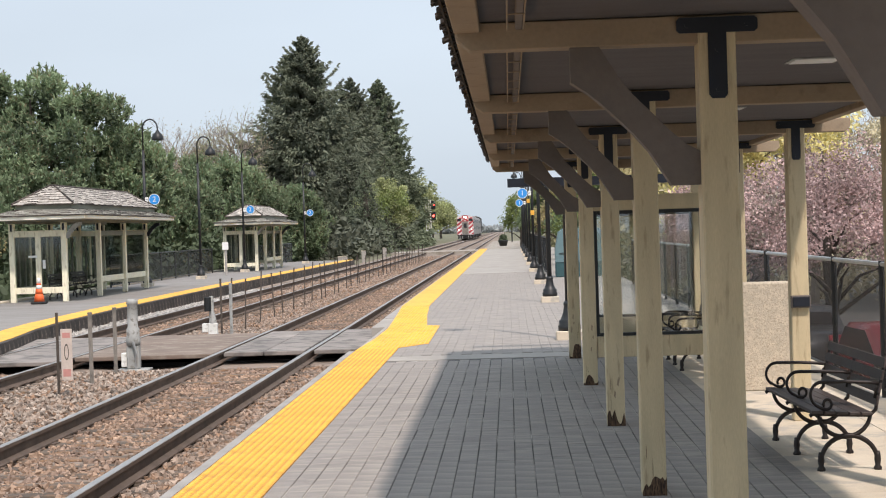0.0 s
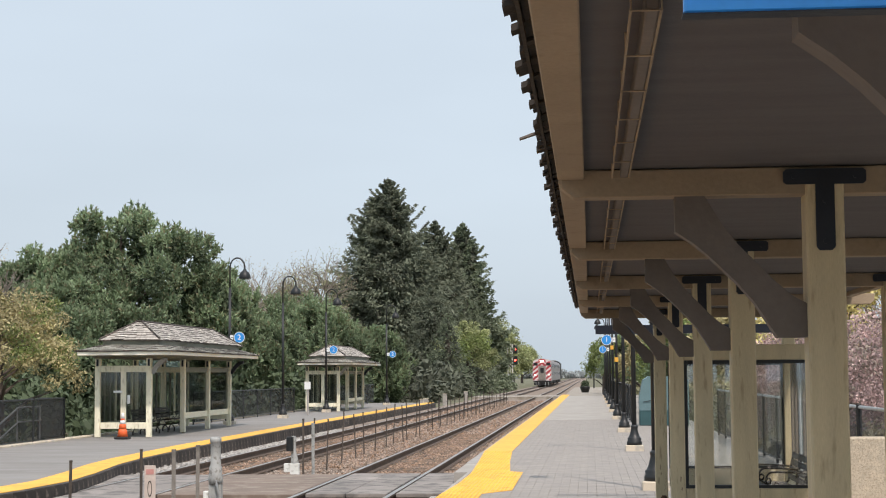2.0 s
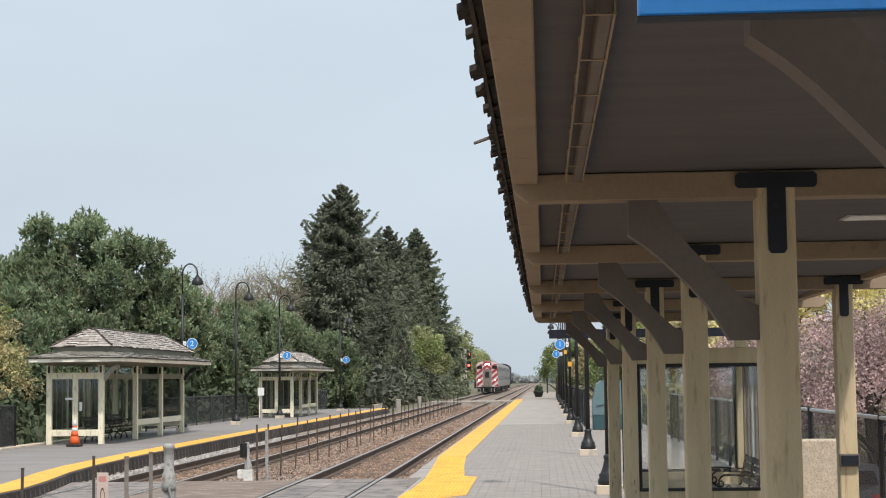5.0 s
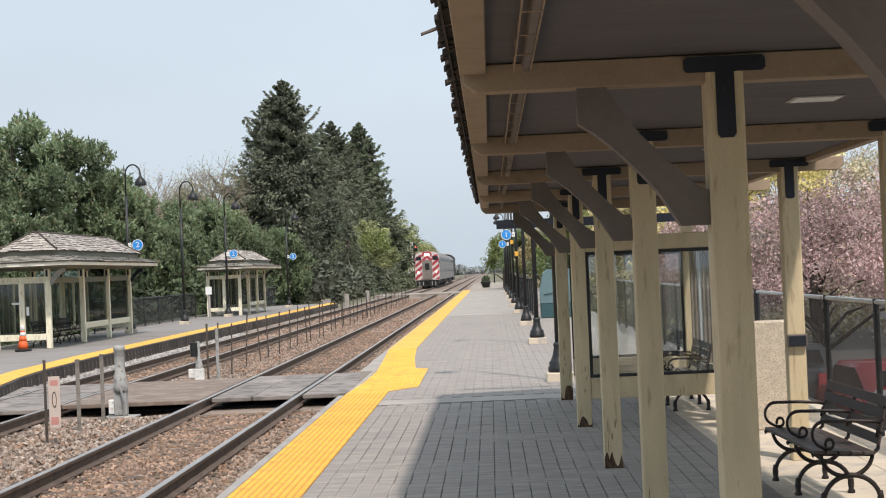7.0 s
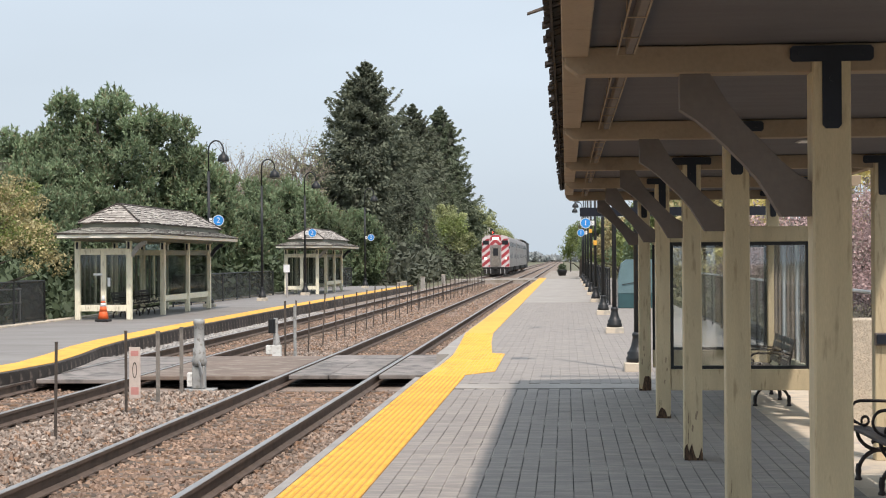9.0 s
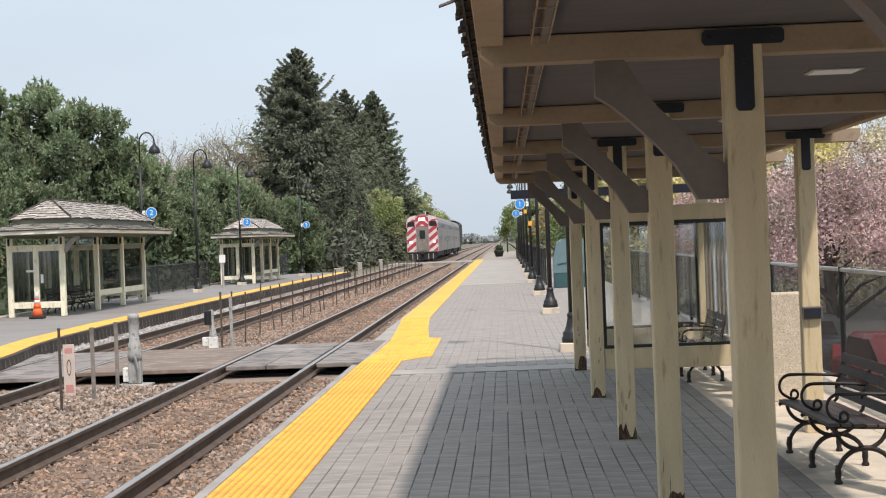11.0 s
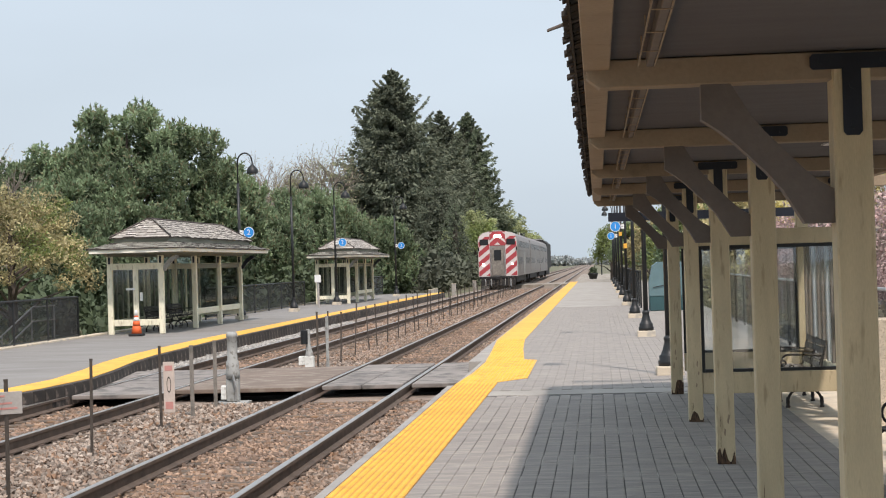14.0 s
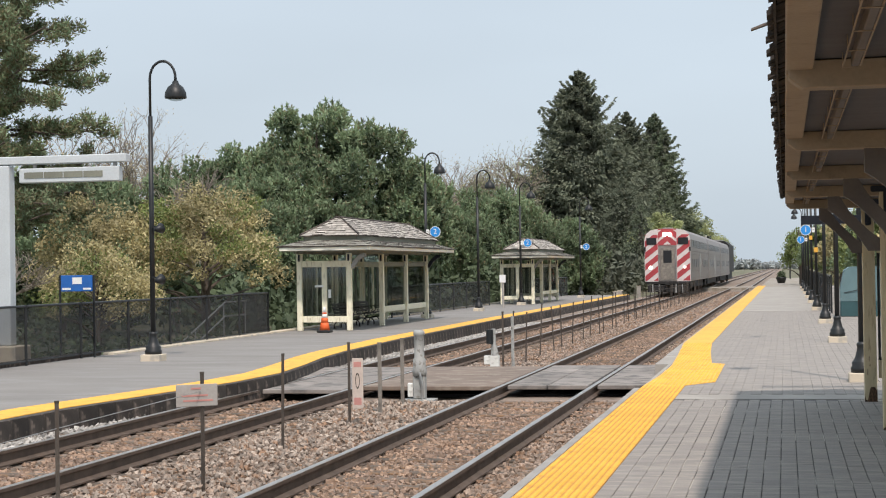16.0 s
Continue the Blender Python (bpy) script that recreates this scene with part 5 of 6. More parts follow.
car((5.6, 42.0, -1.38), radians(85), M["car_white"], "white parked car behind the fence")


# ---- the train ----
def clip_poly(poly, keep):
    out = []
    for i, p in enumerate(poly):
        q = poly[(i + 1) % len(poly)]
        a, b = keep(p), keep(q)
        if a >= 0:
            out.append(p)
        if a * b < 0:
            f = a / (a - b)
            out.append((p[0] + (q[0] - p[0]) * f, p[1] + (q[1] - p[1]) * f))
    return out


def stripes(x0, x1, z0, z1, width, gap, slope, phase):
    """Diagonal bands cut to a rectangle."""
    b = bmesh.new()
    c = phase - 8
    while c < 12:
        poly = [(x0, z0), (x1, z0), (x1, z1), (x0, z1)]
        poly = clip_poly(poly, lambda p: p[1] - slope * p[0] - c)
        if len(poly) > 2:
            poly = clip_poly(poly, lambda p: c + width - (p[1] - slope * p[0]))
        if len(poly) > 2:
            prism(b, poly, -0.012, -0.004)
        c += gap
    return b


def railcar(y_off, cab_end, label):
    t = thing("gallery_railcar", (TRACK_FAR, 120 + y_off, RAIL_Z), label, "railcar", "railcars of the train")
    L, hw = 25.6, 1.53
    side = [(-hw, 1.0), (hw, 1.0), (hw, 4.05), (hw - 0.10, 4.45), (hw - 0.40, 4.72), (0.5, 4.84), (-0.5, 4.84), (-hw + 0.40, 4.72), (-hw + 0.10, 4.45), (-hw, 4.05)]
    b = bmesh.new()
    prism(b, side, 0.0, L)
    body = part("body", b, M["steel"], t, "fluted stainless-steel body")
    for s in (-1, 1):
        for z0, z1, w, gap, off in ((3.48, 4.03, 1.25, 1.75, 1.9), (2.02, 2.62, 1.3, 2.0, 2.6)):
            for i in range(11):
                y = off + i * (gap + 0.3)
                if y + w > L - 0.8 or (z0 < 3 and abs(y - L / 2) < 2.0):
                    continue
                part("window", boxed(s * hw - 0.006 if s > 0 else -hw - 0.012, s * hw + 0.012 if s > 0 else -hw + 0.006, y, y + w, z0, z1), M["tinted"], body, "dark tinted window")
        for z in (1.25, 1.5, 1.75, 2.95, 3.2):
            part("flute", boxed(s * hw - 0.005 if s > 0 else -hw - 0.02, s * hw + 0.02 if s > 0 else -hw + 0.005, 0.3, L - 0.3, z, z + 0.06), M["steel"], body)
        part("door", boxed(s * hw - 0.004 if s > 0 else -hw - 0.014, s * hw + 0.014 if s > 0 else -hw + 0.004, L / 2 - 0.95, L / 2 + 0.95, 1.05, 3.1), M["grey"], body, "grey sliding door")
    part("underframe", boxed(-1.25, 1.25, 3.8, L - 3.8, 0.45, 0.998, 0.03), M["train_dark"], t, "dark underframe equipment")
    for yb in (2.9, L - 2.9):
        bg = part("bogie", boxed(-1.15, 1.15, yb - 1.5, yb + 1.5, 0.35, 0.9, 0.05), M["train_dark"], t)
        for yw in (-1.25, 1.25):
            for x in (-0.72, 0.72):
                part("wheel", tube(bmesh.new(), [(x - 0.06, yb + yw, 0.46), (x + 0.06, yb + yw, 0.46)], 0.46, 14), M["rail_side"], bg, "", True)
    if cab_end:
        # painted front: white panels with red diagonal bands, centre door, lights
        fw = part("front_panel", prism(bmesh.new(), [(-hw, 1.0), (-0.62, 1.0), (-0.62, 4.84), (-hw + 0.40, 4.72), (-hw + 0.10, 4.45), (-hw, 4.05)], -0.05, 0.002), M["train_white"], t, "white front panel with red diagonal bands")
        part("band", stripes(-hw + 0.03, -0.64, 1.05, 4.4, 0.46, 0.84, 0.85, 0.15), M["train_red"], fw, "red diagonal band", at=(0, -0.05, 0))
        fr = part("front_panel", prism(bmesh.new(), [(hw, 1.0), (0.62, 1.0), (0.62, 4.84), (hw - 0.40, 4.72), (hw - 0.10, 4.45), (hw, 4.05)], -0.05, 0.002), M["train_white"], t, "white front panel with red diagonal bands")
        part("band", stripes(0.64, hw - 0.03, 1.05, 4.4, 0.46, 0.84, 0.85, 0.2), M["train_red"], fr, "red diagonal band", at=(0, -0.05, 0))
        ct = part("front_centre", boxed(-0.618, 0.618, -0.05, 0.002, 3.62, 4.82, 0.02), M["train_red"], t)
        part("band", stripes(-0.6, 0.0, 3.68, 4.75, 0.22, 0.7, 0.9, 0.5), M["train_white"], ct, "white diagonal band", at=(0, -0.05, 0))
        part("band", stripes(0.0, 0.6, 3.68, 4.75, 0.22, 0.7, -0.9, 0.5), M["train_white"], ct, "white diagonal band", at=(0, -0.05, 0))
        part("door_surround", boxed(-0.618, 0.618, -0.05, 0.002, 1.0, 3.618, 0.02), M["steel"], t)
        dr = part("end_door", boxed(-0.45, 0.45, -0.085, -0.052, 1.1, 3.42, 0.02), M["pipe"], t, "dull grey end door")
        part("door_window", boxed(-0.28, 0.28, -0.10, -0.086, 2.35, 3.25, 0.01), M["tinted"], dr)
        for s in (-1, 1):
            part("cab_window", boxed(s * 1.06 - 0.34, s * 1.06 + 0.34, -0.085, -0.063, 3.68, 4.18, 0.02), M["tinted"], t, "dark cab window")
            part("cab_mirror", boxed(s * 1.5 - 0.05, s * 1.5 + 0.05, -0.16, -0.06, 3.2, 3.5, 0.01), M["train_dark"], t)
            part("grab_rail", tube(bmesh.new(), [(s * 0.55, -0.12, 1.1), (s * 0.55, -0.12, 3.0)], 0.025, 6), M["galv"], t)
            dl = part("ditch_light", lathe(bmesh.new(), [(0.13 if s < 0 else 0.09, 0.0), (0.08, 0.06)], 12), M["ditch"], t, "lit ditch light")
            dl.matrix_basis = pose(s * 1.14, -0.07, 2.02, 90)
        for s in (-0.17, 0.17):
            hl = part("headlight", lathe(bmesh.new(), [(0.15, 0.0), (0.12, 0.06)], 12), M["headlight"], t, "lit headlight")
            hl.matrix_basis = pose(s, -0.07, 4.42, 90)
        part("pilot", boxed(-1.35, 1.35, -0.25, 0.1, 0.22, 0.72, 0.04), M["train_dark"], t, "dark pilot plate")
        part("coupler", boxed(-0.16, 0.16, -0.6, 0.0, 0.72, 0.98, 0.03), M["train_dark"], t)
        part("buffer_beam", boxed(-1.45, 1.45, -0.12, 0.05, 0.8, 0.998, 0.02), M["train_dark"], t)
        for x in (-1.0, -0.55, 0.55, 1.0):
            part("step", boxed(x - 0.04, x + 0.04, -0.32, -0.26, 0.18, 0.8), M["galv"], t, "pale step bar")
        part("horn_pod", boxed(-0.35, 0.35, 0.6, 1.5, 4.84, 4.92, 0.03), M["grey"], t)
    t.scale = (1, 1, 0.925)
    return t


CARS = [railcar(26.2 * i, i == 0, "bilevel stainless railcar with a red-and-white striped cab front" if i == 0 else "bilevel stainless-steel railcar of the train") for i in range(3)]
loco = thing("locomotive", (TRACK_FAR, 120 + 26.2 * 3, RAIL_Z), "dark grey and blue diesel locomotive at the rear of the train", "locomotive")
part("body", prism(bmesh.new(), [(-1.5, 1.2), (1.5, 1.2), (1.5, 4.3), (1.0, 4.75), (-1.0, 4.75), (-1.5, 4.3)], 0, 17), M["train_dark"], loco)
part("underframe", boxed(-1.3, 1.3, 1.5, 15.5, 0.35, 1.198), M["train_dark"], loco)
for yb in (3.0, 14.0):
    bg = part("bogie", boxed(-1.15, 1.15, yb - 1.8, yb + 1.8, 0.3, 0.9, 0.05), M["train_dark"], loco)
    for yw in (-1.3, 1.3):
        for x in (-0.72, 0.72):
            part("wheel", tube(bmesh.new(), [(x - 0.06, yb + yw, 0.5), (x + 0.06, yb + yw, 0.5)], 0.5, 14), M["rail_side"], bg, "", True)
part("exhaust", boxed(-0.6, 0.6, 3, 12, 4.75, 4.95), M["grey"], loco)


# ---- vegetation ----
def quads(name, centres, size, material, seed, flat=0.0, stretch=1.0):
    """Small leaf sprays: a bent diamond at each centre, turned every way."""
    r = np.random.RandomState(seed)
    n = len(centres)
    a = r.normal(size=(n, 3))
    a[:, 2] *= 1 - flat
    a /= np.linalg.norm(a, axis=1)[:, None]
    b = np.cross(a, r.normal(size=(n, 3)))
    b /= np.linalg.norm(b, axis=1)[:, None]
    s = size * r.uniform(0.6, 1.4, n)[:, None]
    v = np.stack([centres - a * s * stretch, centres + b * s * 0.5, centres + a * s * stretch, centres - b * s * 0.5], 1)
    f = np.arange(4 * n).reshape(n, 4)
    return cards(name, v.reshape(-1, 3), f, material)


def sprays(name, centres, dirs, size, material, seed):
    """Needle sprays: slim blades that follow the bough and hang at its sides."""
    r = np.random.RandomState(seed)
    n = len(centres)
    a = dirs + r.normal(size=(n, 3)) * 0.55
    a[:, 2] -= 0.35 * r.uniform(0, 1, n)
    a /= np.linalg.norm(a, axis=1)[:, None]
    b = np.cross(a, r.normal(size=(n, 3)))
    b /= np.linalg.norm(b, axis=1)[:, None]
    s = (size * r.uniform(0.5, 1.5, n))[:, None]
    v = np.stack([centres - a * s, centres + b * s * 0.36, centres + a * s * 1.2, centres - b * s * 0.36], 1)
    return cards(name, v.reshape(-1, 3), np.arange(4 * n).reshape(n, 4), material)


def limbs(bm, base, height, radius, count, seed, spread, first=0.25, rise=0.5, seg=6):
    """A tapered trunk and its limbs; returns the limb tips."""
    r = random.Random(seed)
    tube(bm, [base, (base[0] + r.uniform(-0.2, 0.2), base[1], base[2] + height * 0.5), (base[0] + r.uniform(-0.3, 0.3), base[1], base[2] + height)], [radius, radius * 0.65, radius * 0.15], seg + 2)
    tips = []
    for i in range(count):
        f = first + (0.97 - first) * i / count
        z = base[2] + height * f
        a = r.uniform(0, 2 * math.pi)
        ln = spread * (1.05 - f) * r.uniform(0.6, 1.1) + 0.2
        p0 = Vector((base[0], base[1], z))
        p2 = p0 + Vector((math.cos(a) * ln, math.sin(a) * ln, ln * rise))
        p1 = (p0 + p2) / 2 + Vector((0, 0, ln * 0.12))
        rr = radius * 0.4 * (1.1 - f)
        tube(bm, [p0, p1, p2], [rr, rr * 0.6, rr * 0.2], seg)
        tips.append((p0, p1, p2))
    return tips


def spruce(at, height, radius, seed, material, label, n=16000, taper=0.78):
    """A spruce: whorls of drooping boughs, dense sprays, ragged outline."""
    r = np.random.RandomState(seed)
    t = thing("spruce_tree", at, label, "tree", "spruces")
    tb = bmesh.new()
    tube(tb, [(0, 0, 0), (0, 0, height * 0.6), (0, 0, height * 1.01)], [0.5, 0.32, 0.03], 8)
    part("trunk", tb, M["bark"], t)
    nb = 760
    f = np.sort(r.uniform(0.02, 0.998, nb) ** 1.2)
    az = r.uniform(0, 2 * np.pi, nb)
    ln = radius * np.minimum((1 - f) ** taper, 2.3 * (1 - f) + 0.006) * r.choice([0.6, 0.8, 0.92, 1.02, 1.12], nb) * r.uniform(0.92, 1.08, nb) + 0.1
    per = n // nb
    k = r.uniform(0.08, 1.0, (nb, per)) ** 0.75
    d = ln[:, None] * k
    w = (0.03 + 0.15 * d) * r.normal(size=(nb, per)) * (1.15 - 0.75 * k)
    x = np.cos(az)[:, None] * d - np.sin(az)[:, None] * w
    y = np.sin(az)[:, None] * d + np.cos(az)[:, None] * w
    sag = (r.uniform(0.15, 0.5, nb) * (1.15 - f))[:, None]
    rise = r.uniform(0.1, 0.55, nb)[:, None]
    hang = np.abs(r.normal(size=(nb, per))) * (0.08 + 0.8 * (1 - f[:, None])) * (0.35 + 0.65 * (1 - k)) * 1.4
    z = height * f[:, None] - sag * d + rise * ln[:, None] * k ** 3 - hang
    c = np.stack([x, y, np.maximum(z, 0.2)], -1).reshape(-1, 3)
    out = np.stack([np.cos(az), np.sin(az), r.uniform(-0.5, 0.3, nb)], -1)[:, None].repeat(per, 1).reshape(-1, 3)
    ob = new("crown", sprays("crown", c, out, 0.0145 * height * (0.40 + 0.60 * (1 - np.repeat(f, per))), material, seed + 1))
    ob.parent = t
    # dark core close to the trunk, coloured for the shade inside the crown
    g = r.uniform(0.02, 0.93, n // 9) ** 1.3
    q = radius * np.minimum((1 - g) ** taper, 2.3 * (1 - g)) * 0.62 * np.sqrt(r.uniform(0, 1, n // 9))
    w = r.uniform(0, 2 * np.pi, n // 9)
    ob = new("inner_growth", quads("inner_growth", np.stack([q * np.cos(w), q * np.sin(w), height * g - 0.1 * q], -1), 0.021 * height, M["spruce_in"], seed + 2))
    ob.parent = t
    return t


def needles(base, axis, r, length, width, scatter):
    """Slim needle blades from the points along the axes, scattered round them."""
    n = len(base)
    a = axis + r.normal(size=(n, 3)) * scatter
    a /= np.linalg.norm(a, axis=1)[:, None]
    b = np.cross(a, r.normal(size=(n, 3)))
    b /= np.linalg.norm(b, axis=1)[:, None]
    s = length * r.uniform(0.6, 1.3, n)[:, None]
    return np.stack([base, base + a * s * 0.5 + b * width, base + a * s, base + a * s * 0.5 - b * width], 1).reshape(-1, 3)


def pine(at, height, spread, seed, label, lobes=120, tufts=26, per=22, lobe=0.7, material="pine", second="pine_b", low=0.05):
    """A dense pine: rounded lobes set with upright tufts of needles, over a core coloured dark for shade."""
    r = np.random.RandomState(seed)
    t = thing("pine_tree", at, label, "tree", "pines")
    tb = bmesh.new()
    limbs(tb, (0, 0, 0), height * 0.88, 0.03 * height, 24, seed, spread * 0.8, 0.15)
    part("trunk", tb, M["bark"], t)
    q = (np.arange(lobes) + 0.5) / lobes
    turn = np.arange(lobes) * 2.39996 + r.uniform(0, 0.5, lobes)
    zz = 1 - 1.8 * q
    u = np.stack([np.cos(turn) * np.sqrt(1 - zz * zz), np.sin(turn) * np.sqrt(1 - zz * zz), zz], -1)
    rad = r.uniform(0.70, 1.04, lobes)
    zc = height * (low + (1 - low) * 0.40)
    c = np.stack([u[:, 0] * spread * rad, u[:, 1] * spread * rad, zc + u[:, 2] * np.where(u[:, 2] > 0, 0.5, 0.42) * height * rad], -1)
    c[:, 2] = np.maximum(c[:, 2], 0.3)
    size = lobe * r.uniform(0.6, 1.25, lobes)
    d = r.normal(size=(lobes, tufts, 3))
    d[:, :, 2] = np.abs(d[:, :, 2]) * 1.1 - 0.15
    d /= np.linalg.norm(d, axis=2)[:, :, None]
    foot = c[:, None] + d * (size[:, None] * r.uniform(0.7, 1.05, (lobes, tufts)))[:, :, None]
    axis = d * 0.5 + np.array([0, 0, 0.85])
    axis /= np.linalg.norm(axis, axis=2)[:, :, None]
    along = r.uniform(0, 0.46, (lobes, tufts, per, 1)) * r.uniform(0.6, 1.3, (lobes, tufts, 1, 1))
    base = (foot[:, :, None] + axis[:, :, None] * along).reshape(-1, 3)
    ax = np.repeat(axis.reshape(-1, 3), per, 0)
    v = needles(base, ax, r, 0.24, 0.042, 0.62)
    v = v.reshape(-1, 4, 3)[r.permutation(len(v) // 4)].reshape(-1, 3)
    cut = (len(v) // 4) // 7 * 4
    for mt, vv in ((material, v[cut:]), (second, v[:cut])):
        ob = new("crown", cards("crown", vv, np.arange(len(vv)).reshape(-1, 4), M[mt]))
        ob.parent = t
    # dark core quads stand for the shade between the tufts
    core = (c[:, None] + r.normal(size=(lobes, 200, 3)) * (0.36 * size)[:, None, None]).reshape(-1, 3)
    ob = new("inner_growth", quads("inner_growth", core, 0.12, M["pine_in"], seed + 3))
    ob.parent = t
    return t


def open_pine(at, height, reach, seed, label, boughs=58, first=0.3):
    """An open pine: long wavy boughs with sky between, needles bunched at the branch ends."""
    r = random.Random(seed)
    rs = np.random.RandomState(seed)
    t = thing("pine_tree", at, label, "tree", "pines")
    tb = bmesh.new()
    tube(tb, [(0, 0, 0), (0.15, 0, height * 0.5), (-0.1, 0, height)], [0.24, 0.17, 0.05], 8)
    part("trunk", tb, M["bark"], t)
    tips, ways = [], []
    for i in range(boughs):
        f = first + (0.98 - first) * i / boughs
        a = r.uniform(0, 2 * math.pi) if i % 3 else r.uniform(-0.5, 0.5)
        ln = reach * (1.12 - 0.55 * f) * r.uniform(0.6, 1.05)
        way = Vector((math.cos(a), math.sin(a), 0))
        p0 = Vector((0, 0, height * f))
        p1 = p0 + way * ln * 0.5 + Vector((0, 0, r.uniform(-0.25, 0.15) * ln * 0.5))
        p2 = p0 + way * ln + Vector((0, 0, r.uniform(-0.15, 0.2) * ln))
        b = bmesh.new()
        tube(b, [p0, p1, p2], [0.075, 0.05, 0.02], 5)
        for k in range(9):
            g = r.uniform(0.35, 1.0)
            q = p0.lerp(p1, g * 2) if g < 0.5 else p1.lerp(p2, g * 2 - 1)
            e = q + way * r.uniform(0.1, 0.5) + Vector((r.gauss(0, 0.35), r.gauss(0, 0.35), r.uniform(-0.15, 0.4)))
            tube(b, [q, (q + e) / 2 + Vector((0, 0, -0.04)), e], [0.026, 0.02, 0.01], 4)
            tips += [e, e.lerp(q, 0.35)]
            ways += [(e - q).normalized(), (e - q).normalized()]
        part("bough", b, M["bark"], t)
    e, w = np.array([tuple(v) for v in tips]), np.array([tuple(v) for v in ways])
    e, w = np.repeat(e, 130, 0), np.repeat(w, 130, 0)
    v = needles(e + rs.normal(size=e.shape) * 0.10, w * 0.5 + np.array([0, 0, 0.4]), rs, 0.15, 0.024, 0.8)
    v = v.reshape(-1, 4, 3)[rs.permutation(len(v) // 4)].reshape(-1, 3)
    cut = (len(v) // 4) // 2 * 4
    for mt, vv in (("pine_b", v[cut:]), ("pine", v[:cut])):
        ob = new("crown", cards("crown", vv, np.arange(len(vv)).reshape(-1, 4), M[mt]))
        ob.parent = t
    return t


def clumpy(name, at, height, spread, seed, material, label, clumps=70, per=170, leaf_size=0.12, clump=0.55, low=0.12, group="broad trees", second=None, shape=1.0, tufts=False):
    """A round-headed tree: limbs that carry uneven leaf clumps, with gaps between."""
    r = np.random.RandomState(seed)
    t = thing(name, at, label, "tree", group)
    tb = bmesh.new()
    tips = limbs(tb, (0, 0, 0), height * 0.92, 0.035 * height, 26, seed, spread * 0.9, 0.18)
    part("trunk", tb, M["bark"], t)
    u = r.normal(size=(clumps, 3))
    u /= np.linalg.norm(u, axis=1)[:, None]
    u[:, 2] = np.abs(u[:, 2]) * 1.0 - 0.35 * r.uniform(0, 1, clumps)
    rad = r.uniform(0.45, 1.0, clumps) ** 0.5
    cz = height * (low + (1 - low) * 0.42)
    c = np.stack([u[:, 0] * spread * rad, u[:, 1] * spread * rad, cz + u[:, 2] * (height * (1 - low) * 0.56) * rad * shape], -1)
    c[:, 2] = np.clip(c[:, 2], height * low, height * 0.98)
    o = r.normal(size=(clumps, per, 3))
    o /= np.linalg.norm(o, axis=2)[:, :, None]
    o *= (r.uniform(0.05, 1, (clumps, per, 1)) ** 0.45) * 1.45 * clump * r.uniform(0.6, 1.3, (clumps, 1, 1))
    o[:, :, 2] *= 0.8
    if tufts:
        q = r.uniform(0, 1, (clumps, per)) < 0.35
        o[:, :, 2] = np.where(q, np.abs(o[:, :, 2]) * 1.5 + 0.2 * clump, o[:, :, 2])
        o[:, :, 0] = np.where(q, np.round(o[:, :, 0] / (0.6 * clump)) * 0.6 * clump + 0.25 * o[:, :, 0], o[:, :, 0])
        o[:, :, 1] = np.where(q, np.round(o[:, :, 1] / (0.6 * clump)) * 0.6 * clump + 0.25 * o[:, :, 1], o[:, :, 1])
    p = (c[:, None] + o).reshape(-1, 3)
    p[:, 2] = np.maximum(p[:, 2], 0.05)
    half = len(p) // 4 if second else 0
    ob = new("crown", quads("crown", p[half:], leaf_size, material, seed + 1, 0.0, 1.7 if tufts else 1.0))
    ob.parent = t
    if second:
        ob = new("crown", quads("crown", p[:half], leaf_size, second, seed + 2, 0.0, 1.7 if tufts else 1.0))
        ob.parent = t
    return t


def bare_tree(at, height, spread, seed, label, fuzz=None, fuzz_n=2500):
    """A leafless tree: trunk, limbs and three orders of fine twigs."""
    r = random.Random(seed)
    t = thing("bare_tree", at, label, "tree", "bare trees")
    tb = bmesh.new()
    ends = []

    def grow(p, d, ln, rad, order):
        q = p + d * ln
        mid = p + d * ln * 0.5 + Vector((r.uniform(-1, 1), r.uniform(-1, 1), r.uniform(-0.3, 0.6))) * ln * 0.08
        tube(tb, [p, mid, q], [rad, rad * 0.8, rad * 0.55], 5 if order < 2 else 3)
        ends.append(q)
        if order < 5:
            for _ in range(4 if order < 3 else 3):
                nd = (d + Vector((r.gauss(0, 0.5), r.gauss(0, 0.5), r.gauss(0.12, 0.3)))).normalized()
                grow(p + d * ln * r.uniform(0.45, 1.0), nd, ln * r.uniform(0.55, 0.78), rad * 0.56, order + 1)

    grow(Vector((0, 0, 0)), Vector((0, 0, 1)), height * 0.36, 0.02 * height, 0)
    part("trunk", tb, M["twig"], t, "grey bare branches")
    if fuzz:
        rs = np.random.RandomState(seed)
        e = np.array([tuple(v) for v in ends])
        c = e[rs.randint(0, len(e), fuzz_n)] + rs.normal(size=(fuzz_n, 3)) * 0.018 * height
        ob = new("crown", quads("crown", c, 0.06, fuzz, seed + 1))
        ob.parent = t
    return t


def thicket(name, xs, ys, zs, n, size, material, label, seed, kind="stuff"):
    """A loose mass of undergrowth with an uneven top."""
    r = np.random.RandomState(seed)
    x, y = r.uniform(*xs, n), r.uniform(*ys, n)
    top = zs[0] + (zs[1] - zs[0]) * (0.5 + 0.28 * np.sin(x * 0.7 + seed) + 0.22 * np.sin(y * 0.9 + x * 0.4 + 2 * seed))
    z = zs[0] + (top - zs[0]) * r.uniform(0, 1, n) ** 0.6
    return tagged(new(name, quads(name, np.stack([x, y, z], -1), size, material, seed)), label, "undergrowth", "", kind)


G = -0.6
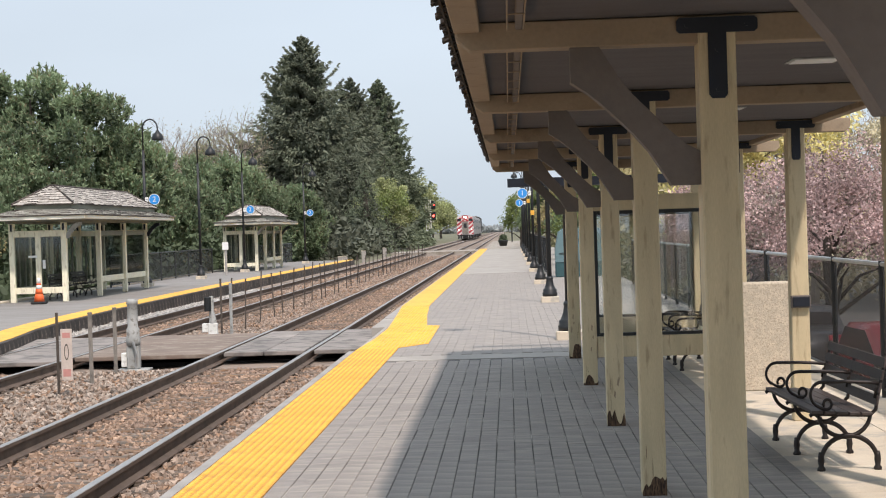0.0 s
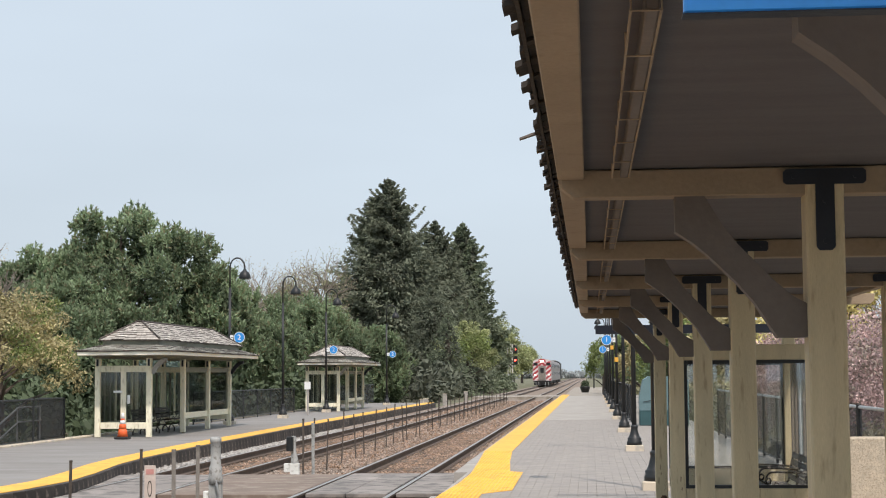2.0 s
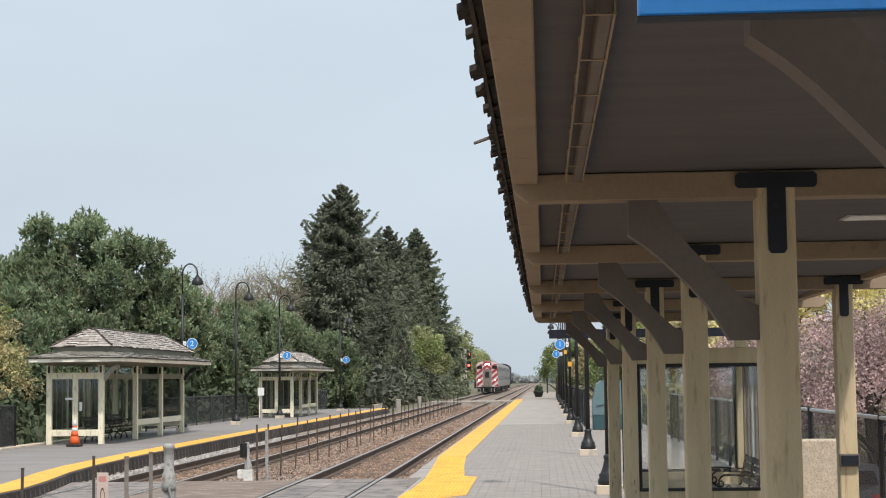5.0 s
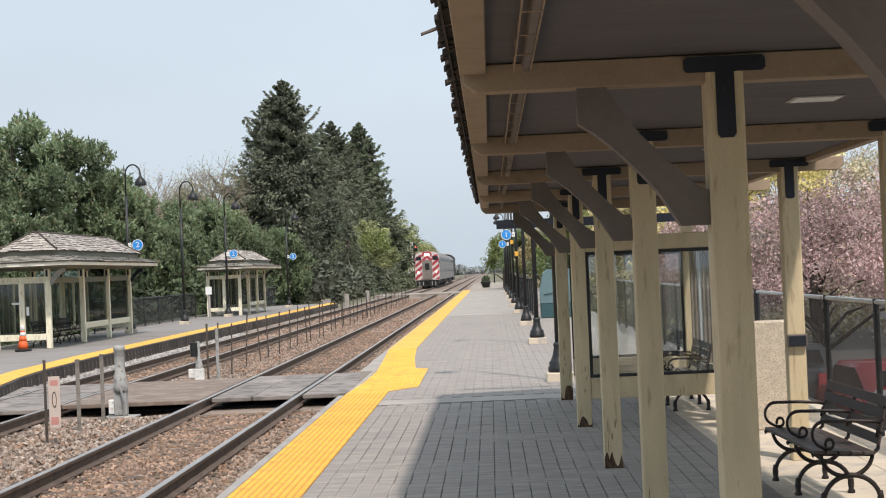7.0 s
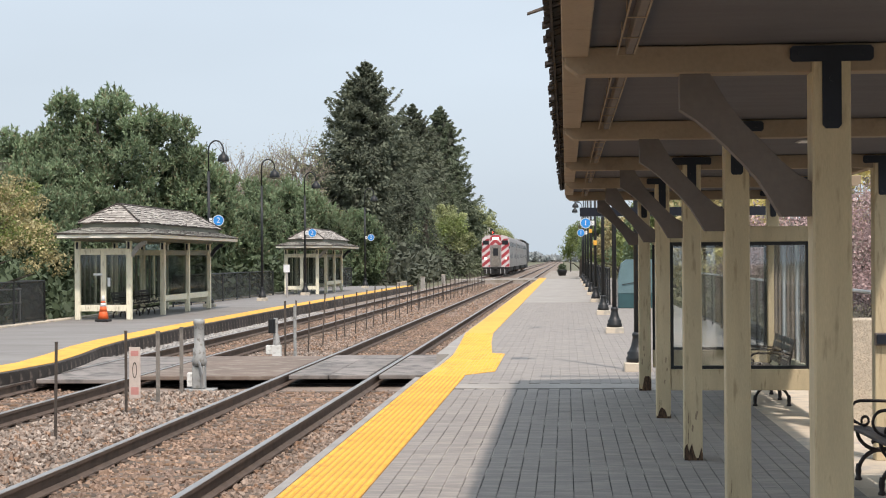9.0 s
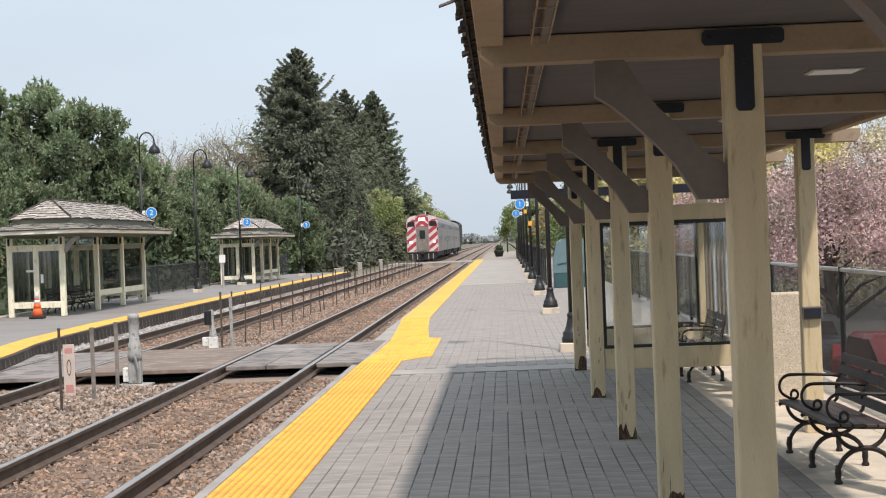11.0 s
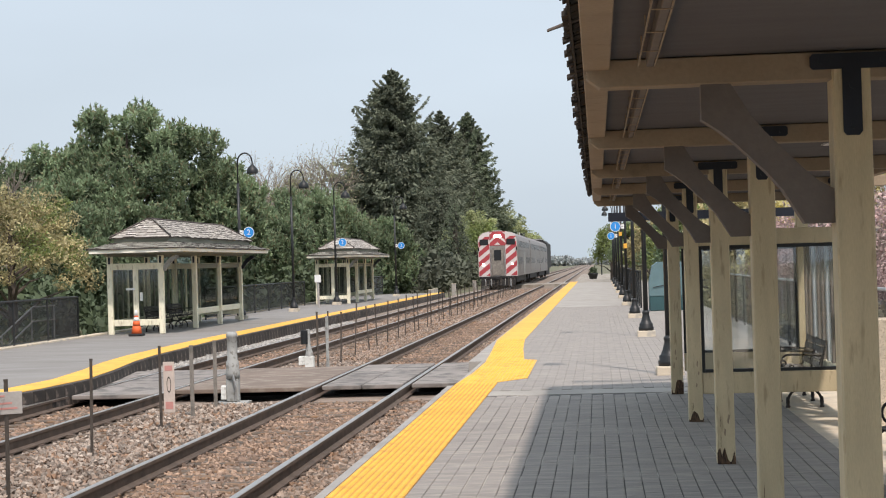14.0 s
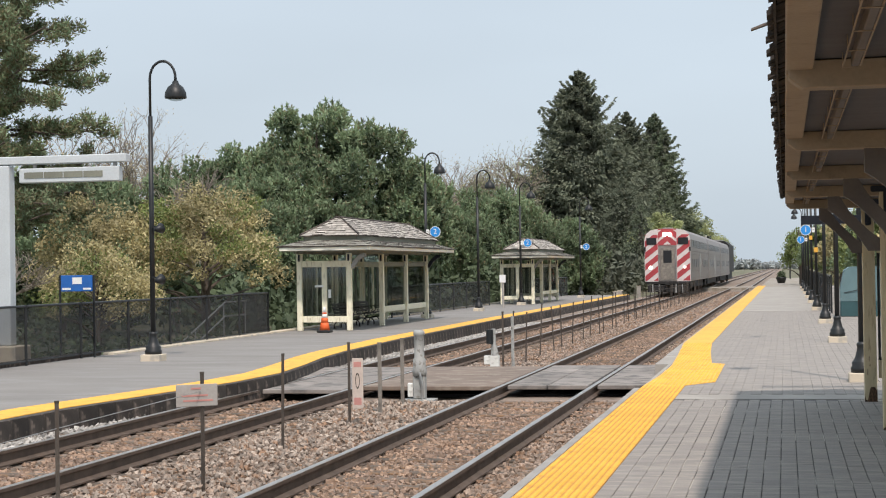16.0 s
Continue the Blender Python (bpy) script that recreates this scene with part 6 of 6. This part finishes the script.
# tall spruces beyond the far platform
spruce((-25.0, 200.0, G), 26.6, 12.6, 21, M["spruce"], "tall dense dark spruce beyond the platform", 120000)
spruce((-20.3, 212.0, G), 22.4, 7.6, 22, M["spruce"], "tall dark spruce beside a taller one", 90000, 0.62)
spruce((-17.9, 228.0, G), 23.6, 7.0, 23, M["spruce_b"], "tall green-grey spruce with layered boughs", 110000, 0.55)
spruce((-31.0, 205.0, G), 15.5, 8.0, 24, M["spruce"], "broad lower spruce beside taller ones", 34000)
spruce((-22.0, 196.0, G), 13.5, 7.5, 27, M["spruce"], "broad lower spruce beside taller ones", 34000)
spruce((-18.6, 191.0, G), 12.5, 5.4, 28, M["spruce"], "broad lower spruce beside taller ones", 30000, 0.6)
spruce((-15.6, 205.0, G), 12.0, 4.6, 29, M["spruce_b"], "broad lower spruce beside taller ones", 30000, 0.55)
spruce((-15.5, 175.0, G), 9.0, 4.0, 25, M["spruce_b"], "young green spruce beside the track", 12000)
clumpy("tree", (-14.4, 188.0, G), 9.0, 3.2, 26, M["willow"], "young tree in fresh yellow-green leaf", 70, 200, 0.13, 0.6, second=M["fresh"])
# pines behind the first shelter
pine((-23.5, 80.0, G), 10.7, 5.6, 31, "broad dense green pine behind the shelter", 140, 30, lobe=0.80)
pine((-29.8, 83.0, G), 8.8, 4.4, 32, "broad green pine behind the shelter", 110, 24, lobe=0.75)
pine((-19.7, 84.0, G), 8.2, 1.9, 33, "narrow green pine behind the shelter", 60, 26, lobe=0.5)
pine((-24.5, 74.0, G), 6.4, 4.8, 34, "low dark green pine behind the fence", 110, 24, lobe=0.72)
pine((-20.4, 92.0, G), 6.2, 3.4, 35, "green pine behind the lamps", 90, 24, lobe=0.75)
pine((-18.6, 104.0, G), 6.8, 3.6, 36, "green pine behind the lamps", 90, 24, lobe=0.75)
pine((-21.5, 118.0, G), 8.0, 4.2, 38, "green pine behind the lamps", 90, 24, lobe=0.85)
pine((-16.9, 122.0, G), 6.0, 2.8, 39, "green pine behind the lamps", 70, 24, lobe=0.75)
clumpy("blue_spruce", (-17.6, 64.0, G), 3.4, 1.6, 37, M["greyblue"], "small blue-grey spruce behind the fence", 60, 200, 0.08, 0.35, 0.03, "pines")
# budding shrubs by the portal and a pine with long boughs
clumpy("shrub_tree", (-17.7, 47.0, G), 5.3, 2.3, 41, M["olive"], "budding shrub tree in tan and yellow-green", 150, 150, 0.05, 0.3, 0.16, "shrubs", second=M["fresh"])
clumpy("shrub_tree", (-20.6, 46.0, G), 5.0, 2.2, 42, M["olive"], "budding shrub tree in tan and yellow-green", 130, 150, 0.05, 0.3, 0.12, "shrubs", second=M["pine"])
clumpy("shrub_tree", (-18.6, 41.0, G), 3.4, 1.6, 47, M["olive"], "low budding shrub behind the fence", 80, 130, 0.045, 0.28, 0.1, "shrubs", second=M["fresh"])
open_pine((-25.0, 45.0, G), 13.5, 5.2, 43, "tall open pine with long boughs and brownish needles")
pine((-27.5, 58.0, G), 6.0, 4.3, 44, "low green pine behind the shrubs", 110, 24)
for x, y, h, s in ((-40.5, 95, 14.0, 51), (-37.0, 98, 12.4, 56), (-45.5, 96, 13.0, 57), (-33.0, 93, 11.0, 58), (-28.5, 131, 14.6, 52), (-25.3, 130, 14.2, 53), (-22.6, 129, 12.2, 59), (-31.5, 132, 13.0, 50), (-26.8, 126, 13.4, 63), (-24.0, 133, 14.0, 65), (-21.6, 134, 12.4, 67), (-29.9, 128, 13.6, 69), (-38.6, 101, 13.0, 71), (-42.8, 99, 13.4, 73)):
    bare_tree((x, y, G), h, 5, s, "tall bare tree in early spring", (M["willow"] if y > 110 and s % 4 != 1 else M["budhaze"]) if s % 2 else None, 2800)
bare_tree((-24.5, 62.0, G), 9.0, 4, 54, "bare thin-twigged tree in early spring")
bare_tree((-20.0, 37.0, G), 4.6, 3, 55, "bare leaning shrub stems behind the fence")
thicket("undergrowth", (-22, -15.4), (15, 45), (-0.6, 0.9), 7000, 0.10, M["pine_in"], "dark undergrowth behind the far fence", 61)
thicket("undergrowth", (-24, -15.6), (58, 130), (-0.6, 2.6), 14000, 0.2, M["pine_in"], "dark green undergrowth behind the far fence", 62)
# shade under the spruce boughs is put into this dark leaf colour
thicket("undergrowth", (-34, -13.2), (135, 195), (-0.6, 3.2), 22000, 0.34, M["spruce_in"], "undergrowth coloured dark for the shade beneath the spruces", 63)
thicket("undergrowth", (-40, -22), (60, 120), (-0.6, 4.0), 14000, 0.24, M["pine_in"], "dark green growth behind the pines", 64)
# farther trees along the line
for i, (x, y, h, k, c) in enumerate(((-18, 300, 13, "willow", 71), (-22, 330, 15, "willow", 72), (-18, 380, 10, "willow", 73), (-24, 270, 13, "willow", 74), (-19, 450, 11, "willow", 75))):
    clumpy("tree", (x, y, G), h, h * 0.42, c, M[k], "distant tree in pale spring leaf", 90, 160, 0.22, 1.1, 0.05, "distant trees")
# horizon trees, paled by the haze painted into their leaf colour
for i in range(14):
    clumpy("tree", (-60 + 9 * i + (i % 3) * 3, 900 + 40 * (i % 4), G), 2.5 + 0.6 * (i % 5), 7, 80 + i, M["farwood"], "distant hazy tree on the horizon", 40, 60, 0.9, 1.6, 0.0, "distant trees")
# right-hand side: crabapple in bloom, yellow shrubs, bare trees
LOW = -1.42
clumpy("crabapple_tree", (6.9, 36.5, LOW), 4.9, 2.9, 91, M["blossom"], "crabapple tree with dusky pink blossom", 230, 170, 0.04, 0.40, 0.16, "crabapples", second=M["twig"])
clumpy("crabapple_tree", (10.8, 37.5, LOW), 5.8, 3.3, 92, M["blossom"], "crabapple tree with dusky pink blossom", 230, 170, 0.04, 0.42, 0.16, "crabapples", second=M["twig"])
clumpy("crabapple_tree", (5.9, 45.0, LOW), 4.8, 2.5, 93, M["blossom"], "crabapple tree with dusky pink blossom", 170, 150, 0.05, 0.38, 0.12, "crabapples", second=M["twig"])
clumpy("shrub_tree", (7.4, 51.0, LOW), 8.6, 3.2, 94, M["yellowleaf"], "shrub tree in pale yellow leaf", 150, 150, 0.08, 0.45, 0.1, "shrubs")
clumpy("shrub_tree", (13.5, 54.0, LOW), 7.4, 3.6, 98, M["budhaze"], "shrub tree with pale buds and twigs", 120, 120, 0.07, 0.5, 0.1, "shrubs")
thicket("undergrowth", (4.5, 26), (58, 74), (-1.4, 3.6), 12000, 0.16, M["budhaze"], "tangle of budding shrubs behind the car park", 66)
bare_tree((10.0, 56.0, LOW), 9.0, 4, 95, "bare tree with a haze of buds", M["budhaze"], 2500)
bare_tree((14.5, 60.0, LOW), 10.0, 4, 96, "bare tree with a haze of buds", M["budhaze"], 2500)
for i, y in enumerate((66, 78, 92, 108, 126, 146, 170, 200)):
    clumpy("tree", (4.6 + 0.01 * y, y, LOW), 6.4 + (i % 3), 1.9, 100 + i, M["fresh" if i % 2 else "olive"], "small tree in fresh leaf behind the lamp row", 60, 90, 0.14, 0.45, 0.1, "platform trees")
thicket("undergrowth", (3.6, 9.0), (60, 240), (-1.4, 2.4), 9000, 0.25, M["pine_b"], "shrubs behind the near fence", 65)
for i, (x, y, h, k) in enumerate(((0.9, 152, 6.0, "fresh"), (2.2, 140, 6.4, "pine"), (3.4, 118, 5.6, "olive"), (4.0, 98, 5.4, "pine"), (3.9, 84, 5.0, "fresh"), (3.8, 72, 4.8, "pine"))):
    clumpy("tree", (x, y, -0.6), h, 1.7, 120 + i, M[k], "small leafy tree beside the lamp row", 70, 150, 0.09, 0.42, 0.12, "platform trees", second=M["fresh"])
planter = thing("planter", (-0.9, 165.0, -0.1), "dark round planter with a leafy shrub", "planter")
part("pot", lathe(bmesh.new(), [(0.35, 0.0), (0.5, 0.5), (0.52, 0.6)], 14), M["black"], planter, "", True)
ob = new("shrub", quads("shrub", np.random.RandomState(5).normal(size=(700, 3)) * 0.17 + np.array([0, 0, 0.8]), 0.10, M["pine_in"], 6))
ob.parent = planter

solid("road_crossing", boxed(-10.5, 40, 141, 150, -0.6, -0.17), M["gravel"], "pale street crossing the tracks beyond the platform", "road", kind="structure")
solid("path", boxed(-2.6, 2.5, 132.0, 230, -0.6, -0.1), M["gravel"], "pale gravel path beyond the platform end", "path", kind="structure")
# pale marker stones and boxes beyond the end of the far platform
for i, (x, y, h) in enumerate(((-11.3, 106, 0.75), (-11.6, 112, 0.7), (-11.2, 122, 0.9), (-11.0, 140, 0.9))):
    st = thing("marker_block", (x, y, -0.6), "pale concrete marker block beside the track", "marker block", "marker blocks")
    part("block", boxed(-0.16, 0.16, -0.16, 0.16, 0.0, h, 0.03), M["dull"], st)
    part("cap", boxed(-0.18, 0.18, -0.18, 0.18, h + 0.001, h + 0.04, 0.015), M["concrete"], st)

# ---- pavers of the near platform, last ----
PW, PL = 0.137, 0.274
brick_me = []
for k in range(3):
    b = bmesh.new()
    box(b, -PW / 2 + 0.0026, PW / 2 - 0.0026, -PL / 2 + 0.0006, PL / 2 - 0.0006, -0.009, 0.0004 * (k - 1), 0.002)
    brick_me.append(data_of("brick", b, M["paver"]))
rng = random.Random(19)
rest_v, rest_f = [], []
made = 0
for i in range(26):
    x = -1.95 + PW * (i + 0.5)
    for j in range(76):
        y = 1.0 + PL * (j + 0.5 * (i % 2)) + 0.1
        if y > 21.1:
            continue
        if 8.2 < y < 11.9 and -1.5 < x < 0.9 and made < 300:
            piece("brick", brick_me[rng.randrange(3)], platform, (x, y, rng.uniform(-0.0005, 0.0005)))
            made += 1
        else:
            z, o = rng.uniform(-0.0006, 0.0006), len(rest_v)
            x0, x1, y0, y1 = x - PW / 2 + 0.0026, x + PW / 2 - 0.0026, y - PL / 2 + 0.0006, y + PL / 2 - 0.0006
            rest_v += [(x0, y0, -0.009), (x1, y0, -0.009), (x1, y1, -0.009), (x0, y1, -0.009), (x0 + 0.003, y0 + 0.0005, z), (x1 - 0.003, y0 + 0.0005, z), (x1 - 0.003, y1 - 0.0005, z), (x0 + 0.003, y1 - 0.0005, z)]
            rest_f += [(o + 4, o + 5, o + 6, o + 7), (o, o + 1, o + 5, o + 4), (o + 1, o + 2, o + 6, o + 5), (o + 2, o + 3, o + 7, o + 6), (o + 3, o, o + 4, o + 7)]
for i in range(-3, 38):
    x = -1.95 + PW * (i + 0.5)
    for j in range(146):
        y = 22.05 + PL * (j + 0.5 * (i % 2))
        if y > 61.8 or (i < 0 and y < 29.2):
            continue
        z, o = rng.uniform(-0.0006, 0.0006), len(rest_v)
        x0, x1, y0, y1 = x - PW / 2 + 0.0006, x + PW / 2 - 0.0006, y - PL / 2 + 0.0008, y + PL / 2 - 0.0008
        rest_v += [(x0, y0, -0.009), (x1, y0, -0.009), (x1, y1, -0.009), (x0, y1, -0.009), (x0 + 0.0015, y0 + 0.001, z), (x1 - 0.0015, y0 + 0.001, z), (x1 - 0.0015, y1 - 0.001, z), (x0 + 0.0015, y1 - 0.001, z)]
        rest_f += [(o + 4, o + 5, o + 6, o + 7), (o, o + 1, o + 5, o + 4), (o + 1, o + 2, o + 6, o + 5), (o + 2, o + 3, o + 7, o + 6), (o + 3, o, o + 4, o + 7)]
ob = new("paver_field", cards("paver_field", rest_v, rest_f, M["paver_far"]))
ob.parent = platform
tagged(ob, "field of grey concrete pavers", kind="stuff")


def motions():
    """The train comes in along the far track, slowing down."""
    rows = []
    for k in range(17):
        tau = 16.0 - k
        rows.append((float(k), 110.8 + 8.6 * tau + 0.2 * tau * tau))
    for n, c in enumerate(CARS + [loco]):
        walk(c, [(t, pose(TRACK_FAR, y + 26.2 * n, RAIL_Z)) for t, y in rows])


motions()
